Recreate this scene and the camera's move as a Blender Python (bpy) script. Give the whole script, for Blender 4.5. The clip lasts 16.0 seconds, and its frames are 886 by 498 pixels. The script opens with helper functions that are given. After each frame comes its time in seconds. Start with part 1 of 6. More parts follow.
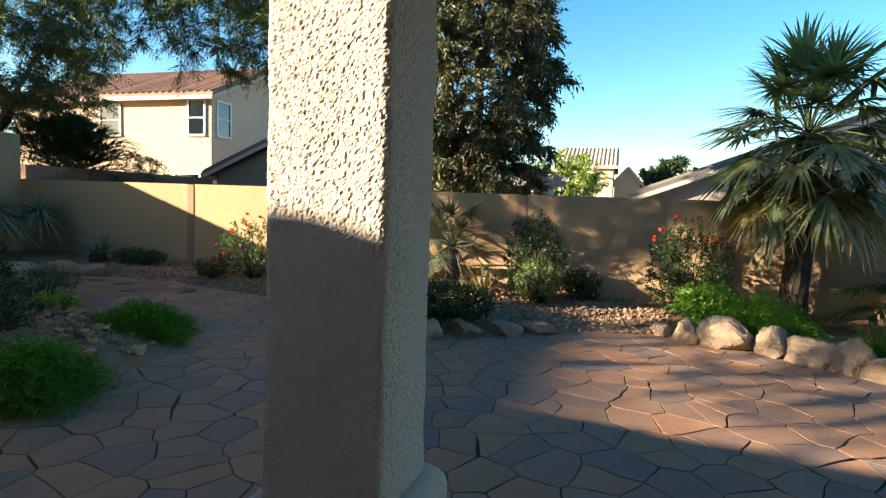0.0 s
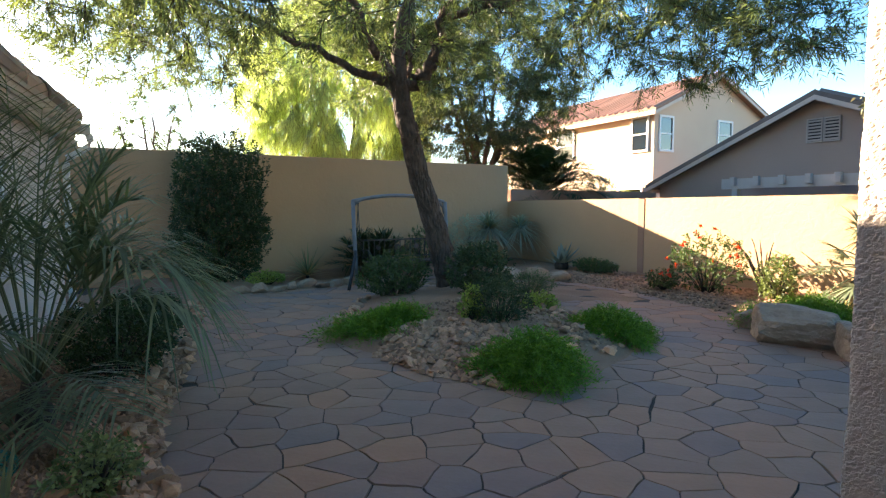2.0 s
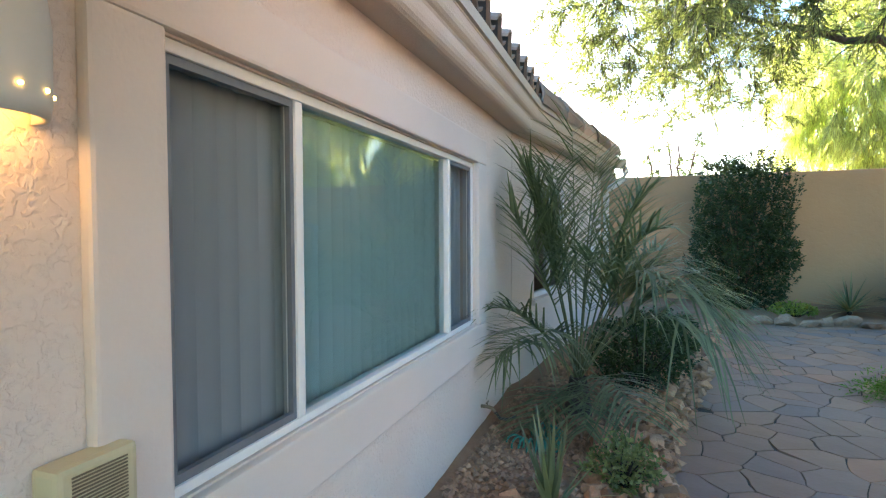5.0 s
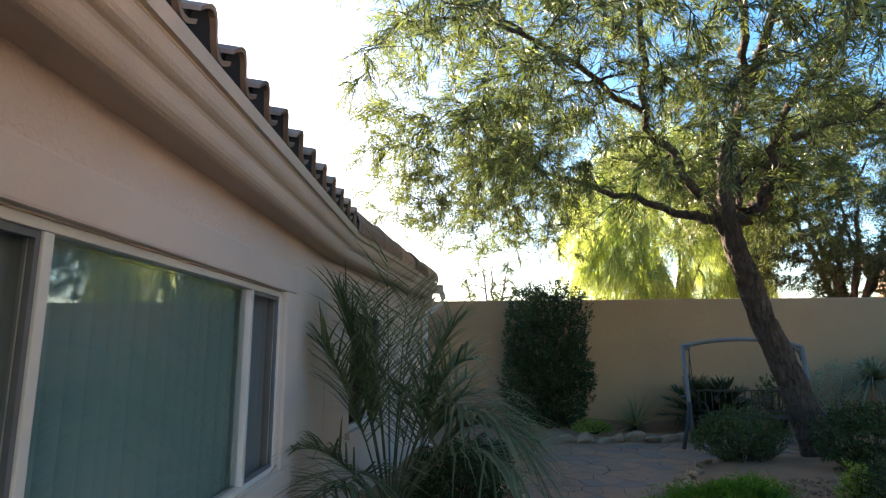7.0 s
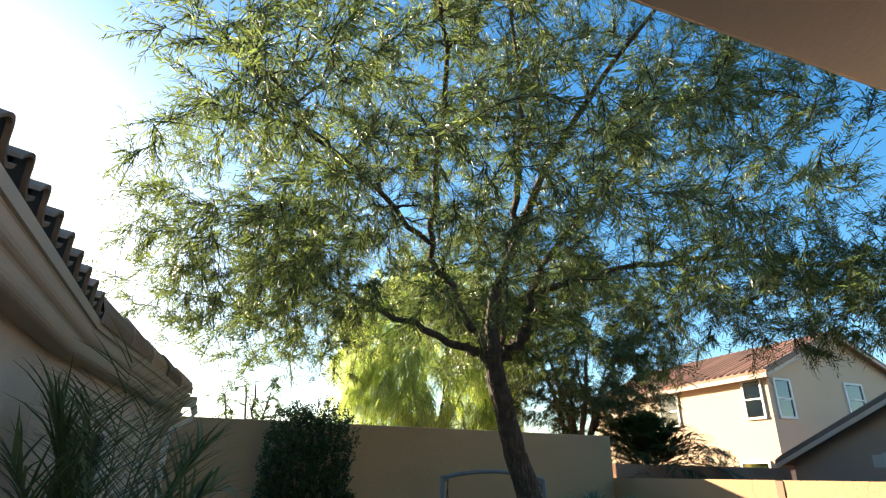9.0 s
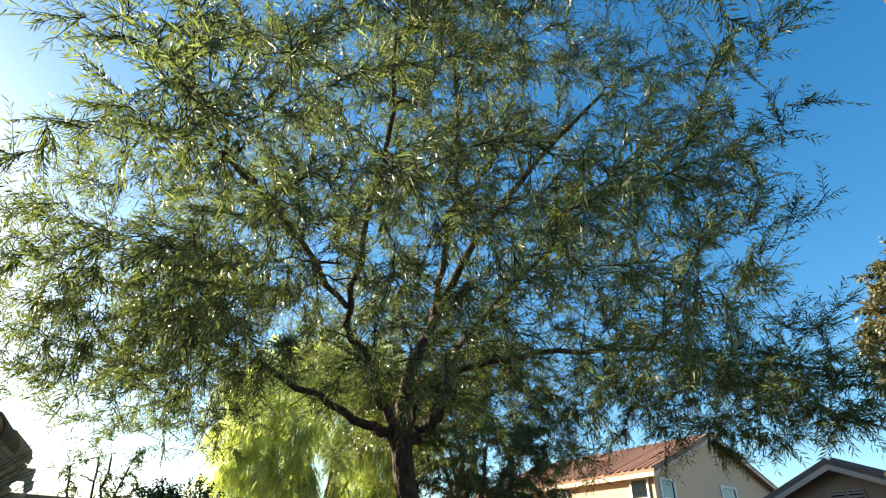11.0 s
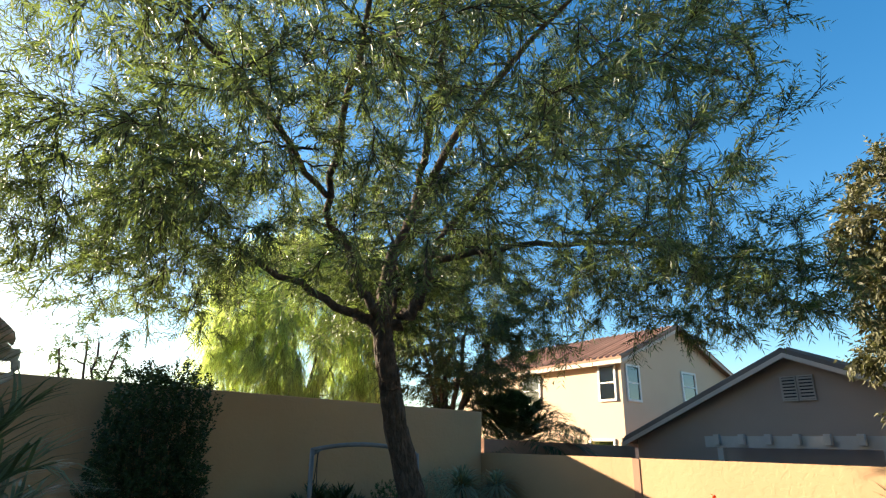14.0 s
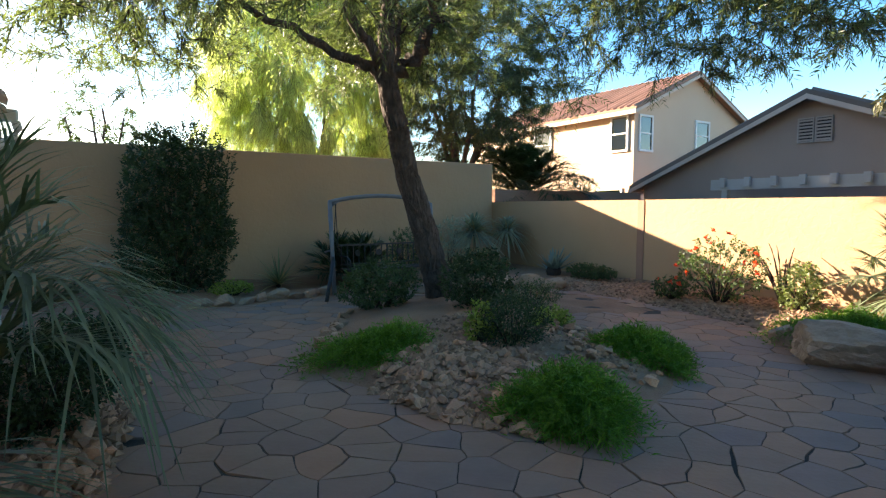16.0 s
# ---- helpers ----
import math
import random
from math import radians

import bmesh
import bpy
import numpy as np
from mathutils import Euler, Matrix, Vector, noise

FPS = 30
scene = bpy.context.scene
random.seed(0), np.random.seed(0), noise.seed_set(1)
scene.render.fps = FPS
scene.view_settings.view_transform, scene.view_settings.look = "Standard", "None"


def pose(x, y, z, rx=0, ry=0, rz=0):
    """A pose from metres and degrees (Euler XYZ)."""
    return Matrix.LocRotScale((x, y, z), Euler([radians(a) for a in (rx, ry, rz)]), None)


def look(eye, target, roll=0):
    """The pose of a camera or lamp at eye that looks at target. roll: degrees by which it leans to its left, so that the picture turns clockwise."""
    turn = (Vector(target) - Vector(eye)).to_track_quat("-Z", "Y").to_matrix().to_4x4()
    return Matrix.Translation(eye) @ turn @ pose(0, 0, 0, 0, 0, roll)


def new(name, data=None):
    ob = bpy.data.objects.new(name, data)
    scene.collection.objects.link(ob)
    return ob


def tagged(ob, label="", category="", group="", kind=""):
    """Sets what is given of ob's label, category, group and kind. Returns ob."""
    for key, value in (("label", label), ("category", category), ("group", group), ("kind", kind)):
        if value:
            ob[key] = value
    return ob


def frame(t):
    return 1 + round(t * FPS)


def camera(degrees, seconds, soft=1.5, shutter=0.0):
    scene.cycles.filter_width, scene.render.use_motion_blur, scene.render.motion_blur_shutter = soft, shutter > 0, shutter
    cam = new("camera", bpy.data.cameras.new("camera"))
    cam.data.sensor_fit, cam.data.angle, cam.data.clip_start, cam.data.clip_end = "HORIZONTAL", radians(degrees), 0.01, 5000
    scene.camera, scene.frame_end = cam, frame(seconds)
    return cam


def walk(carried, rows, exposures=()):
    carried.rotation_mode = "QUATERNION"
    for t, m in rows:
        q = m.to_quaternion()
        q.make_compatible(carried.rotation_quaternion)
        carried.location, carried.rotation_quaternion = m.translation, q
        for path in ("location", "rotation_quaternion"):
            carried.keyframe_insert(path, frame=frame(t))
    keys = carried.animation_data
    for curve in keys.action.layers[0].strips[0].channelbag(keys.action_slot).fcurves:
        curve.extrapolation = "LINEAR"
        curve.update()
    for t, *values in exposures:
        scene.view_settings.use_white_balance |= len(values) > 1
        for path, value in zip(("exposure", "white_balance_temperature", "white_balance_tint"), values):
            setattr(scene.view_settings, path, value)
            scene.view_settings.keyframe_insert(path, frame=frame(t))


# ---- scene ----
cam = camera(77.5, 16.0, 1.25)

PATH = [
    (0.0, (0.084, 0.166, 1.555), (1.984, 0.766, 1.388), 2.14),
    (0.5, (0.026, 0.262, 1.534), (1.697, 1.337, 1.306), 2.14),
    (1.0, (-0.090, 0.341, 1.523), (1.355, 1.704, 1.290), 1.00),
    (1.5, (-0.179, 0.369, 1.528), (1.079, 1.914, 1.349), 0.41),
    (2.0, (-0.214, 0.356, 1.544), (0.773, 2.089, 1.396), -0.10),
    (2.5, (-0.198, 0.343, 1.544), (0.304, 2.272, 1.383), -0.00),
    (3.0, (-0.214, 0.330, 1.534), (-0.126, 2.320, 1.349), -0.75),
    (3.5, (-0.237, 0.317, 1.536), (-0.473, 2.293, 1.336), -0.93),
    (4.0, (-0.269, 0.299, 1.529), (-0.830, 2.207, 1.311), -0.57),
    (4.2, (-0.282, 0.293, 1.532), (-0.970, 2.158, 1.314), -0.46),
    (6.3, (-0.188, 0.254, 1.705), (-0.774, 2.135, 2.044), -1.64),
    (6.5, (-0.176, 0.275, 1.705), (-0.657, 2.180, 2.077), -1.40),
    (7.0, (-0.166, 0.362, 1.707), (-0.265, 2.329, 2.054), -0.27),
    (7.5, (-0.207, 0.468, 1.707), (0.094, 2.409, 2.081), -1.10),
    (8.0, (-0.228, 0.508, 1.708), (0.313, 2.376, 2.174), 0.07),
    (8.5, (-0.206, 0.514, 1.728), (0.355, 2.316, 2.390), 1.28),
    (8.7, (-0.203, 0.527, 1.716), (0.392, 2.298, 2.429), 1.09),
    (10.8, (-0.267, 1.093, 1.739), (0.577, 2.628, 2.704), 3.53),
    (11.0, (-0.270, 1.146, 1.778), (0.626, 2.614, 2.799), 2.12),
    (11.5, (-0.283, 1.206, 1.819), (0.667, 2.525, 2.985), 0.14),
    (12.0, (-0.304, 1.200, 1.815), (0.616, 2.414, 3.110), 1.16),
    (12.5, (-0.312, 1.199, 1.815), (0.592, 2.380, 3.152), 1.27),
    (13.0, (-0.285, 1.215, 1.806), (0.662, 2.551, 2.955), 1.84),
    (13.5, (-0.246, 1.233, 1.794), (0.751, 2.701, 2.716), 1.67),
    (14.0, (-0.193, 1.253, 1.750), (0.854, 2.813, 2.436), 2.01),
    (14.5, (-0.158, 1.296, 1.708), (0.928, 2.920, 2.137), 1.31),
    (15.0, (-0.132, 1.341, 1.659), (0.972, 2.993, 1.889), 0.62),
    (15.5, (-0.118, 1.399, 1.605), (1.006, 3.052, 1.677), 0.38),
    (16.0, (-0.043, 1.421, 1.581), (1.048, 3.091, 1.432), 0.03),
]
EXPOSURES = [(0.0, 1.92, 7360, 7), (0.5, 2.21, 7360, 10), (1.0, 2.5, 7460, 12), (1.5, 2.58, 7560, 15), (2.5, 3.4, 7750, 20), (3.5, 4.2, 7750, 20), (4.2, 4.15, 7650, 18), (6.4, 2.87, 7860, 18), (7.0, 2.52, 7860, 21), (7.5, 2.42, 7860, 19), (8.5, 2.17, 7660, 13), (11.0, 1.87, 7660, 10), (11.5, 2.08, 7660, 11), (12.5, 2.24, 7660, 12), (13.5, 1.98, 7610, 11), (14.0, 1.84, 7560, 11), (14.5, 1.81, 7560, 10), (15.2, 1.82, 7460, 12), (16.0, 2.52, 7460, 16)]
walk(cam, [(t, look(eye, target, roll)) for t, eye, target, roll in PATH], EXPOSURES)

# ---- light ----
SUN_FROM = Vector((-1.0, 1.77, 0.59)).normalized()
world = bpy.data.worlds.new("world")
scene.world = world
world.use_nodes = True
wn = world.node_tree.nodes
sky = wn.new("ShaderNodeTexSky")
sky.sky_type, sky.sun_disc = "NISHITA", False
sky.sun_elevation = math.asin(SUN_FROM.z)
sky.air_density, sky.dust_density, sky.ozone_density = 1.0, 0.6, 2.5
sky.sun_rotation = math.atan2(SUN_FROM.x, SUN_FROM.y)
vivid = wn.new("ShaderNodeHueSaturation")
vivid.inputs["Saturation"].default_value = 1.36
world.node_tree.links.new(sky.outputs[0], vivid.inputs["Color"])
world.node_tree.links.new(vivid.outputs[0], wn["Background"].inputs[0])
wn["Background"].inputs[1].default_value = 0.10
sun = new("sun", bpy.data.lights.new("sun", "SUN"))
sun.data.energy, sun.data.angle, sun.data.color = 6.1, radians(0.55), (1.0, 0.915, 0.77)
sun.matrix_world = look((0, 0, 30), Vector((0, 0, 30)) - SUN_FROM)


# ---- materials ----
def material(name, color, rough=0.85, color2=None, scale=6.0, fine=60.0, bump=0.3, dist=0.01, metal=0.0, spec=0.3, random=0.0, island=0.0):
    """A procedural surface: two-scale colour variation, fine relief, and a piece-by-piece shift of value."""
    m = bpy.data.materials.new(name)
    m.use_nodes = True
    nt = m.node_tree
    bsdf = nt.nodes["Principled BSDF"]
    bsdf.inputs["Roughness"].default_value = rough
    bsdf.inputs["Metallic"].default_value = metal
    bsdf.inputs["Specular IOR Level"].default_value = spec
    co = nt.nodes.new("ShaderNodeTexCoord").outputs["Object"]
    big, small = nt.nodes.new("ShaderNodeTexNoise"), nt.nodes.new("ShaderNodeTexNoise")
    for n, s in ((big, scale), (small, fine)):
        n.inputs["Scale"].default_value, n.inputs["Detail"].default_value = s, 5
        nt.links.new(co, n.inputs["Vector"])
    mixf = nt.nodes.new("ShaderNodeMath")
    mixf.operation = "MULTIPLY_ADD"
    nt.links.new(small.outputs[0], mixf.inputs[0])
    mixf.inputs[1].default_value = 0.4
    sub = nt.nodes.new("ShaderNodeMath")
    sub.operation = "MULTIPLY_ADD"
    nt.links.new(big.outputs[0], sub.inputs[0])
    sub.inputs[1].default_value, sub.inputs[2].default_value = 1.6, -0.5
    nt.links.new(sub.outputs[0], mixf.inputs[2])
    mix = nt.nodes.new("ShaderNodeMix")
    mix.data_type = "RGBA"
    nt.links.new(mixf.outputs[0], mix.inputs[0])
    color2 = color2 or tuple(c * 0.72 for c in color)
    color, c2 = tuple(c * 0.8 for c in color), tuple(c * 0.8 for c in color2)
    mix.inputs[6].default_value, mix.inputs[7].default_value = (*color, 1), (*c2, 1)
    out = mix.outputs[2]
    if random or island:
        if random:
            rnd = nt.nodes.new("ShaderNodeObjectInfo").outputs["Random"]
        else:
            rnd = nt.nodes.new("ShaderNodeNewGeometry").outputs["Random Per Island"]
        hsv = nt.nodes.new("ShaderNodeHueSaturation")
        amount = random or island
        span = nt.nodes.new("ShaderNodeMapRange")
        span.inputs["To Min"].default_value, span.inputs["To Max"].default_value = 1 - amount, 1 + amount
        nt.links.new(rnd, span.inputs["Value"])
        nt.links.new(span.outputs[0], hsv.inputs["Value"])
        nt.links.new(out, hsv.inputs["Color"])
        out = hsv.outputs[0]
    nt.links.new(out, bsdf.inputs["Base Color"])
    if bump:
        b = nt.nodes.new("ShaderNodeBump")
        b.inputs["Strength"].default_value, b.inputs["Distance"].default_value = bump, dist
        nt.links.new(small.outputs[0], b.inputs["Height"])
        nt.links.new(b.outputs[0], bsdf.inputs["Normal"])
    return m


def leafy(name, color, color2, glow=0.45, rough=0.5, island=0.35, gain_by=1.0):
    """Thin leaves: a surface that also lets light through."""
    m = material(name, color, rough, color2, 1.2, 9.0, 0, island=island, spec=0.35)
    nt = m.node_tree
    bsdf, out = nt.nodes["Principled BSDF"], nt.nodes["Material Output"]
    src = bsdf.inputs["Base Color"].links[0].from_socket
    tr = nt.nodes.new("ShaderNodeBsdfTranslucent")
    gain = nt.nodes.new("ShaderNodeMix")
    gain.data_type, gain.blend_type = "RGBA", "MULTIPLY"
    gain.inputs[0].default_value = 1.0
    gain.inputs[7].default_value = (1.3 * gain_by, 1.4 * gain_by, 0.7 * gain_by, 1)
    nt.links.new(src, gain.inputs[6])
    nt.links.new(gain.outputs[2], tr.inputs["Color"])
    mix = nt.nodes.new("ShaderNodeMixShader")
    mix.inputs[0].default_value = glow
    nt.links.new(bsdf.outputs[0], mix.inputs[1])
    nt.links.new(tr.outputs[0], mix.inputs[2])
    nt.links.new(mix.outputs[0], out.inputs["Surface"])
    return m


def lumpy(m, scale, height, dist):
    """Adds a coarse trowelled relief under the fine grain of a stucco."""
    nt = m.node_tree
    bump = next(n for n in nt.nodes if n.type == "BUMP")
    co = next(n for n in nt.nodes if n.type == "TEX_COORD").outputs["Object"]
    n1 = nt.nodes.new("ShaderNodeTexNoise")
    n1.inputs["Scale"].default_value, n1.inputs["Detail"].default_value = scale, 3
    n1.inputs["Distortion"].default_value = 0.4
    nt.links.new(co, n1.inputs["Vector"])
    ramp = nt.nodes.new("ShaderNodeMapRange")
    ramp.interpolation_type = "SMOOTHSTEP"
    ramp.inputs["From Min"].default_value, ramp.inputs["From Max"].default_value = 0.42, 0.56
    nt.links.new(n1.outputs[0], ramp.inputs["Value"])
    b = nt.nodes.new("ShaderNodeBump")
    b.inputs["Strength"].default_value, b.inputs["Distance"].default_value = height, dist
    nt.links.new(ramp.outputs[0], b.inputs["Height"])
    nt.links.new(b.outputs[0], bump.inputs["Normal"])
    return m


def pane_glass(name, tint, gloss=1.0):
    m = bpy.data.materials.new(name)
    m.use_nodes = True
    nt = m.node_tree
    out = nt.nodes["Material Output"]
    clear, shine = nt.nodes.new("ShaderNodeBsdfTransparent"), nt.nodes.new("ShaderNodeBsdfGlossy")
    clear.inputs[0].default_value = (*tint, 1)
    shine.inputs["Roughness"].default_value = 0.01
    fr = nt.nodes.new("ShaderNodeFresnel")
    fr.inputs["IOR"].default_value = 1.6 * gloss
    mix = nt.nodes.new("ShaderNodeMixShader")
    nt.links.new(fr.outputs[0], mix.inputs[0])
    nt.links.new(clear.outputs[0], mix.inputs[1])
    nt.links.new(shine.outputs[0], mix.inputs[2])
    nt.links.new(mix.outputs[0], out.inputs["Surface"])
    return m


def emitter(name, color, strength):
    m = bpy.data.materials.new(name)
    m.use_nodes = True
    b = m.node_tree.nodes["Principled BSDF"]
    b.inputs["Emission Color"].default_value, b.inputs["Emission Strength"].default_value = (*color, 1), strength
    return m


STUCCO = lumpy(material("house_stucco", (0.84, 0.71, 0.62), 0.9, (0.72, 0.60, 0.52), 1.5, 60, 0.45, 0.006), 42, 0.45, 0.006)
TRIM_STUCCO = material("smooth_stucco", (0.79, 0.68, 0.61), 0.9, (0.70, 0.60, 0.53), 1.2, 70, 0.35, 0.004)
FASCIA = material("fascia_stucco", (0.70, 0.58, 0.47), 0.85, (0.60, 0.49, 0.39), 1.6, 90, 0.5, 0.004)
PILLAR = lumpy(material("pillar_stucco", (0.69, 0.57, 0.485), 0.92, (0.60, 0.49, 0.41), 3, 110, 0.5, 0.004), 120, 0.6, 0.004)
WALL = lumpy(material("wall_stucco", (0.57, 0.355, 0.20), 0.93, (0.475, 0.29, 0.165), 0.7, 70, 0.35, 0.006), 9, 0.25, 0.008)
CAP = material("red_wall_block", (0.42, 0.23, 0.16), 0.93, (0.32, 0.18, 0.12), 1.5, 40, 0.4, 0.01)
SOIL = material("soil", (0.40, 0.22, 0.13), 0.95, (0.26, 0.145, 0.088), 2.5, 45, 0.8, 0.03)
MORTAR = material("joint_sand", (0.075, 0.06, 0.05), 0.95, (0.045, 0.038, 0.032), 3, 60, 0.6, 0.01)
BARK = lumpy(material("bark", (0.17, 0.12, 0.092), 0.95, (0.06, 0.043, 0.034), 9, 45, 0.6, 0.015), 26, 1.0, 0.035)
furrow = next(n for n in BARK.node_tree.nodes if n.type == "TEX_NOISE" and n.inputs["Scale"].default_value == 26)
squeeze = BARK.node_tree.nodes.new("ShaderNodeMapping")
squeeze.inputs["Scale"].default_value = (1, 1, 0.14)
BARK.node_tree.links.new(furrow.inputs["Vector"].links[0].from_socket, squeeze.inputs["Vector"])
BARK.node_tree.links.new(squeeze.outputs[0], furrow.inputs["Vector"])
LOUVRE = material("vent_paint", (0.46, 0.40, 0.36), 0.8, (0.38, 0.33, 0.30), 2, 40, 0.2, 0.002)
TWIG = material("twig", (0.06, 0.042, 0.032), 0.9, (0.042, 0.031, 0.025), 5, 40, 0)
MESQUITE = leafy("mesquite_leaf", (0.135, 0.165, 0.078), (0.062, 0.082, 0.042), 0.5, 0.36, 0.5, 1.3)
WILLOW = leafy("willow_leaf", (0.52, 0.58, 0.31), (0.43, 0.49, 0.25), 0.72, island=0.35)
DARKLEAF = leafy("dark_leaf", (0.05, 0.085, 0.028), (0.035, 0.055, 0.022), 0.3)
OLIVE = leafy("olive_leaf", (0.10, 0.125, 0.055), (0.07, 0.09, 0.04), 0.4)
EVERGREEN = leafy("evergreen_leaf", (0.14, 0.13, 0.064), (0.085, 0.088, 0.044), 0.18, island=0.4)
SHRUBLEAF = leafy("shrub_leaf", (0.085, 0.125, 0.045), (0.05, 0.085, 0.03), 0.35)
FERN = leafy("fern_leaf", (0.13, 0.27, 0.03), (0.085, 0.20, 0.02), 0.45)
PALMLEAF = leafy("palm_leaf", (0.20, 0.235, 0.135), (0.14, 0.17, 0.10), 0.35)
SPOON = leafy("desert_spoon_leaf", (0.36, 0.39, 0.29), (0.27, 0.30, 0.215), 0.25)
FANLEAF = leafy("fan_palm_leaf", (0.21, 0.25, 0.14), (0.14, 0.175, 0.09), 0.4)
BLUELEAF = leafy("agave_leaf", (0.22, 0.28, 0.24), (0.16, 0.21, 0.19), 0.1)
STRAW = leafy("dry_leaf", (0.48, 0.36, 0.18), (0.32, 0.22, 0.11), 0.3)
PALEGREEN = leafy("pale_green_leaf", (0.20, 0.24, 0.10), (0.14, 0.175, 0.07), 0.35)
LIME = leafy("lime_leaf", (0.26, 0.34, 0.07), (0.18, 0.25, 0.05), 0.4)
PETAL = leafy("flower_petal", (0.75, 0.09, 0.03), (0.60, 0.05, 0.02), 0.3)
GRAVEL = material("gravel", (0.42, 0.25, 0.155), 0.9, (0.25, 0.15, 0.095), 9, 60, 0.3, 0.004, island=0.4)
COBBLE = material("river_rock", (0.56, 0.305, 0.175), 0.85, (0.35, 0.185, 0.11), 6, 45, 0.4, 0.006, random=0.4)
ROCKBED = material("small_river_rock", (0.50, 0.27, 0.155), 0.85, (0.30, 0.16, 0.095), 6, 45, 0.4, 0.006, island=0.45)
BOULDER = material("boulder", (0.47, 0.32, 0.215), 0.9, (0.27, 0.175, 0.12), 7, 34, 0.8, 0.02, random=0.15)
TILE = material("roof_tile", (0.36, 0.235, 0.17), 0.85, (0.22, 0.145, 0.11), 4, 30, 0.4, 0.006, island=0.35)
REDTILE = material("red_roof_tile", (0.46, 0.25, 0.17), 0.85, (0.33, 0.18, 0.12), 1.5, 25, 0.3, 0.006, island=0.25)
GREYTILE = material("grey_roof_tile", (0.20, 0.165, 0.145), 0.85, (0.13, 0.11, 0.10), 1.5, 25, 0.3, 0.006, island=0.25)
VERGE = material("verge_paint", (0.56, 0.47, 0.41), 0.8, (0.48, 0.40, 0.35), 2, 40, 0.2, 0.002)
CREAM = material("cream_stucco", (0.66, 0.485, 0.35), 0.9, (0.61, 0.445, 0.32), 0.6, 20, 0.2)
TANTILE = material("tan_roof_tile", (0.55, 0.42, 0.32), 0.85, (0.45, 0.34, 0.26), 1.5, 25, 0.3, 0.006, island=0.25)
GREY = material("taupe_stucco", (0.40, 0.30, 0.255), 0.92, (0.34, 0.255, 0.215), 0.6, 20, 0.2)
DULL = material("weathered_paint", (0.52, 0.48, 0.45), 0.7, (0.44, 0.40, 0.37), 3, 40, 0.2, 0.002)
WHITE = material("white_paint", (0.80, 0.79, 0.76), 0.5, (0.72, 0.70, 0.66), 4, 60, 0.1, 0.001)
VINYL = material("white_vinyl", (0.82, 0.82, 0.80), 0.4, (0.76, 0.75, 0.72), 3, 60, 0.05, 0.001)
# near-black colour for the shade in gaps under tiles and behind slats
GAP_SHADE = material("gap_shade", (0.03, 0.03, 0.035), 0.9, (0.02, 0.02, 0.02), 5, 50, 0.2, 0.002)
STEEL = material("painted_steel", (0.23, 0.255, 0.28), 0.55, (0.16, 0.17, 0.185), 6, 70, 0.2, 0.001, metal=0.3)
DARKSTEEL = material("dark_steel", (0.05, 0.05, 0.055), 0.5, (0.03, 0.03, 0.03), 6, 70, 0.2, 0.001, metal=0.3)
ALMOND = material("aged_plastic", (0.66, 0.60, 0.40), 0.45, (0.55, 0.48, 0.30), 12, 80, 0.1, 0.001)
BRASS = material("weathered_brass", (0.30, 0.25, 0.17), 0.5, (0.2, 0.17, 0.12), 20, 90, 0.2, 0.001, metal=0.7)
HOSE = material("green_hose_plastic", (0.015, 0.24, 0.17), 0.35, (0.012, 0.17, 0.125), 10, 90, 0.05, 0.001)
BLIND = material("blind_fabric", (0.86, 0.89, 0.88), 0.7, (0.80, 0.83, 0.82), 2, 90, 0.1, 0.001)
CERAMIC = material("white_ceramic", (0.74, 0.71, 0.66), 0.6, (0.66, 0.63, 0.58), 6, 60, 0.1, 0.001)
BULB = emitter("lamp_glow", (1.0, 0.62, 0.16), 1.6)
GLASS = pane_glass("window_glass", (0.70, 0.96, 1.0), 1.65)
SCREEN = pane_glass("window_screen", (0.47, 0.49, 0.50), 0.72)
FARGLASS = pane_glass("far_glass", (0.10, 0.12, 0.14), 1.3)
CLEARGLASS = pane_glass("clear_glass", (0.85, 0.87, 0.88), 0.95)
ROOM = material("room_plaster", (0.5, 0.48, 0.45), 0.9)


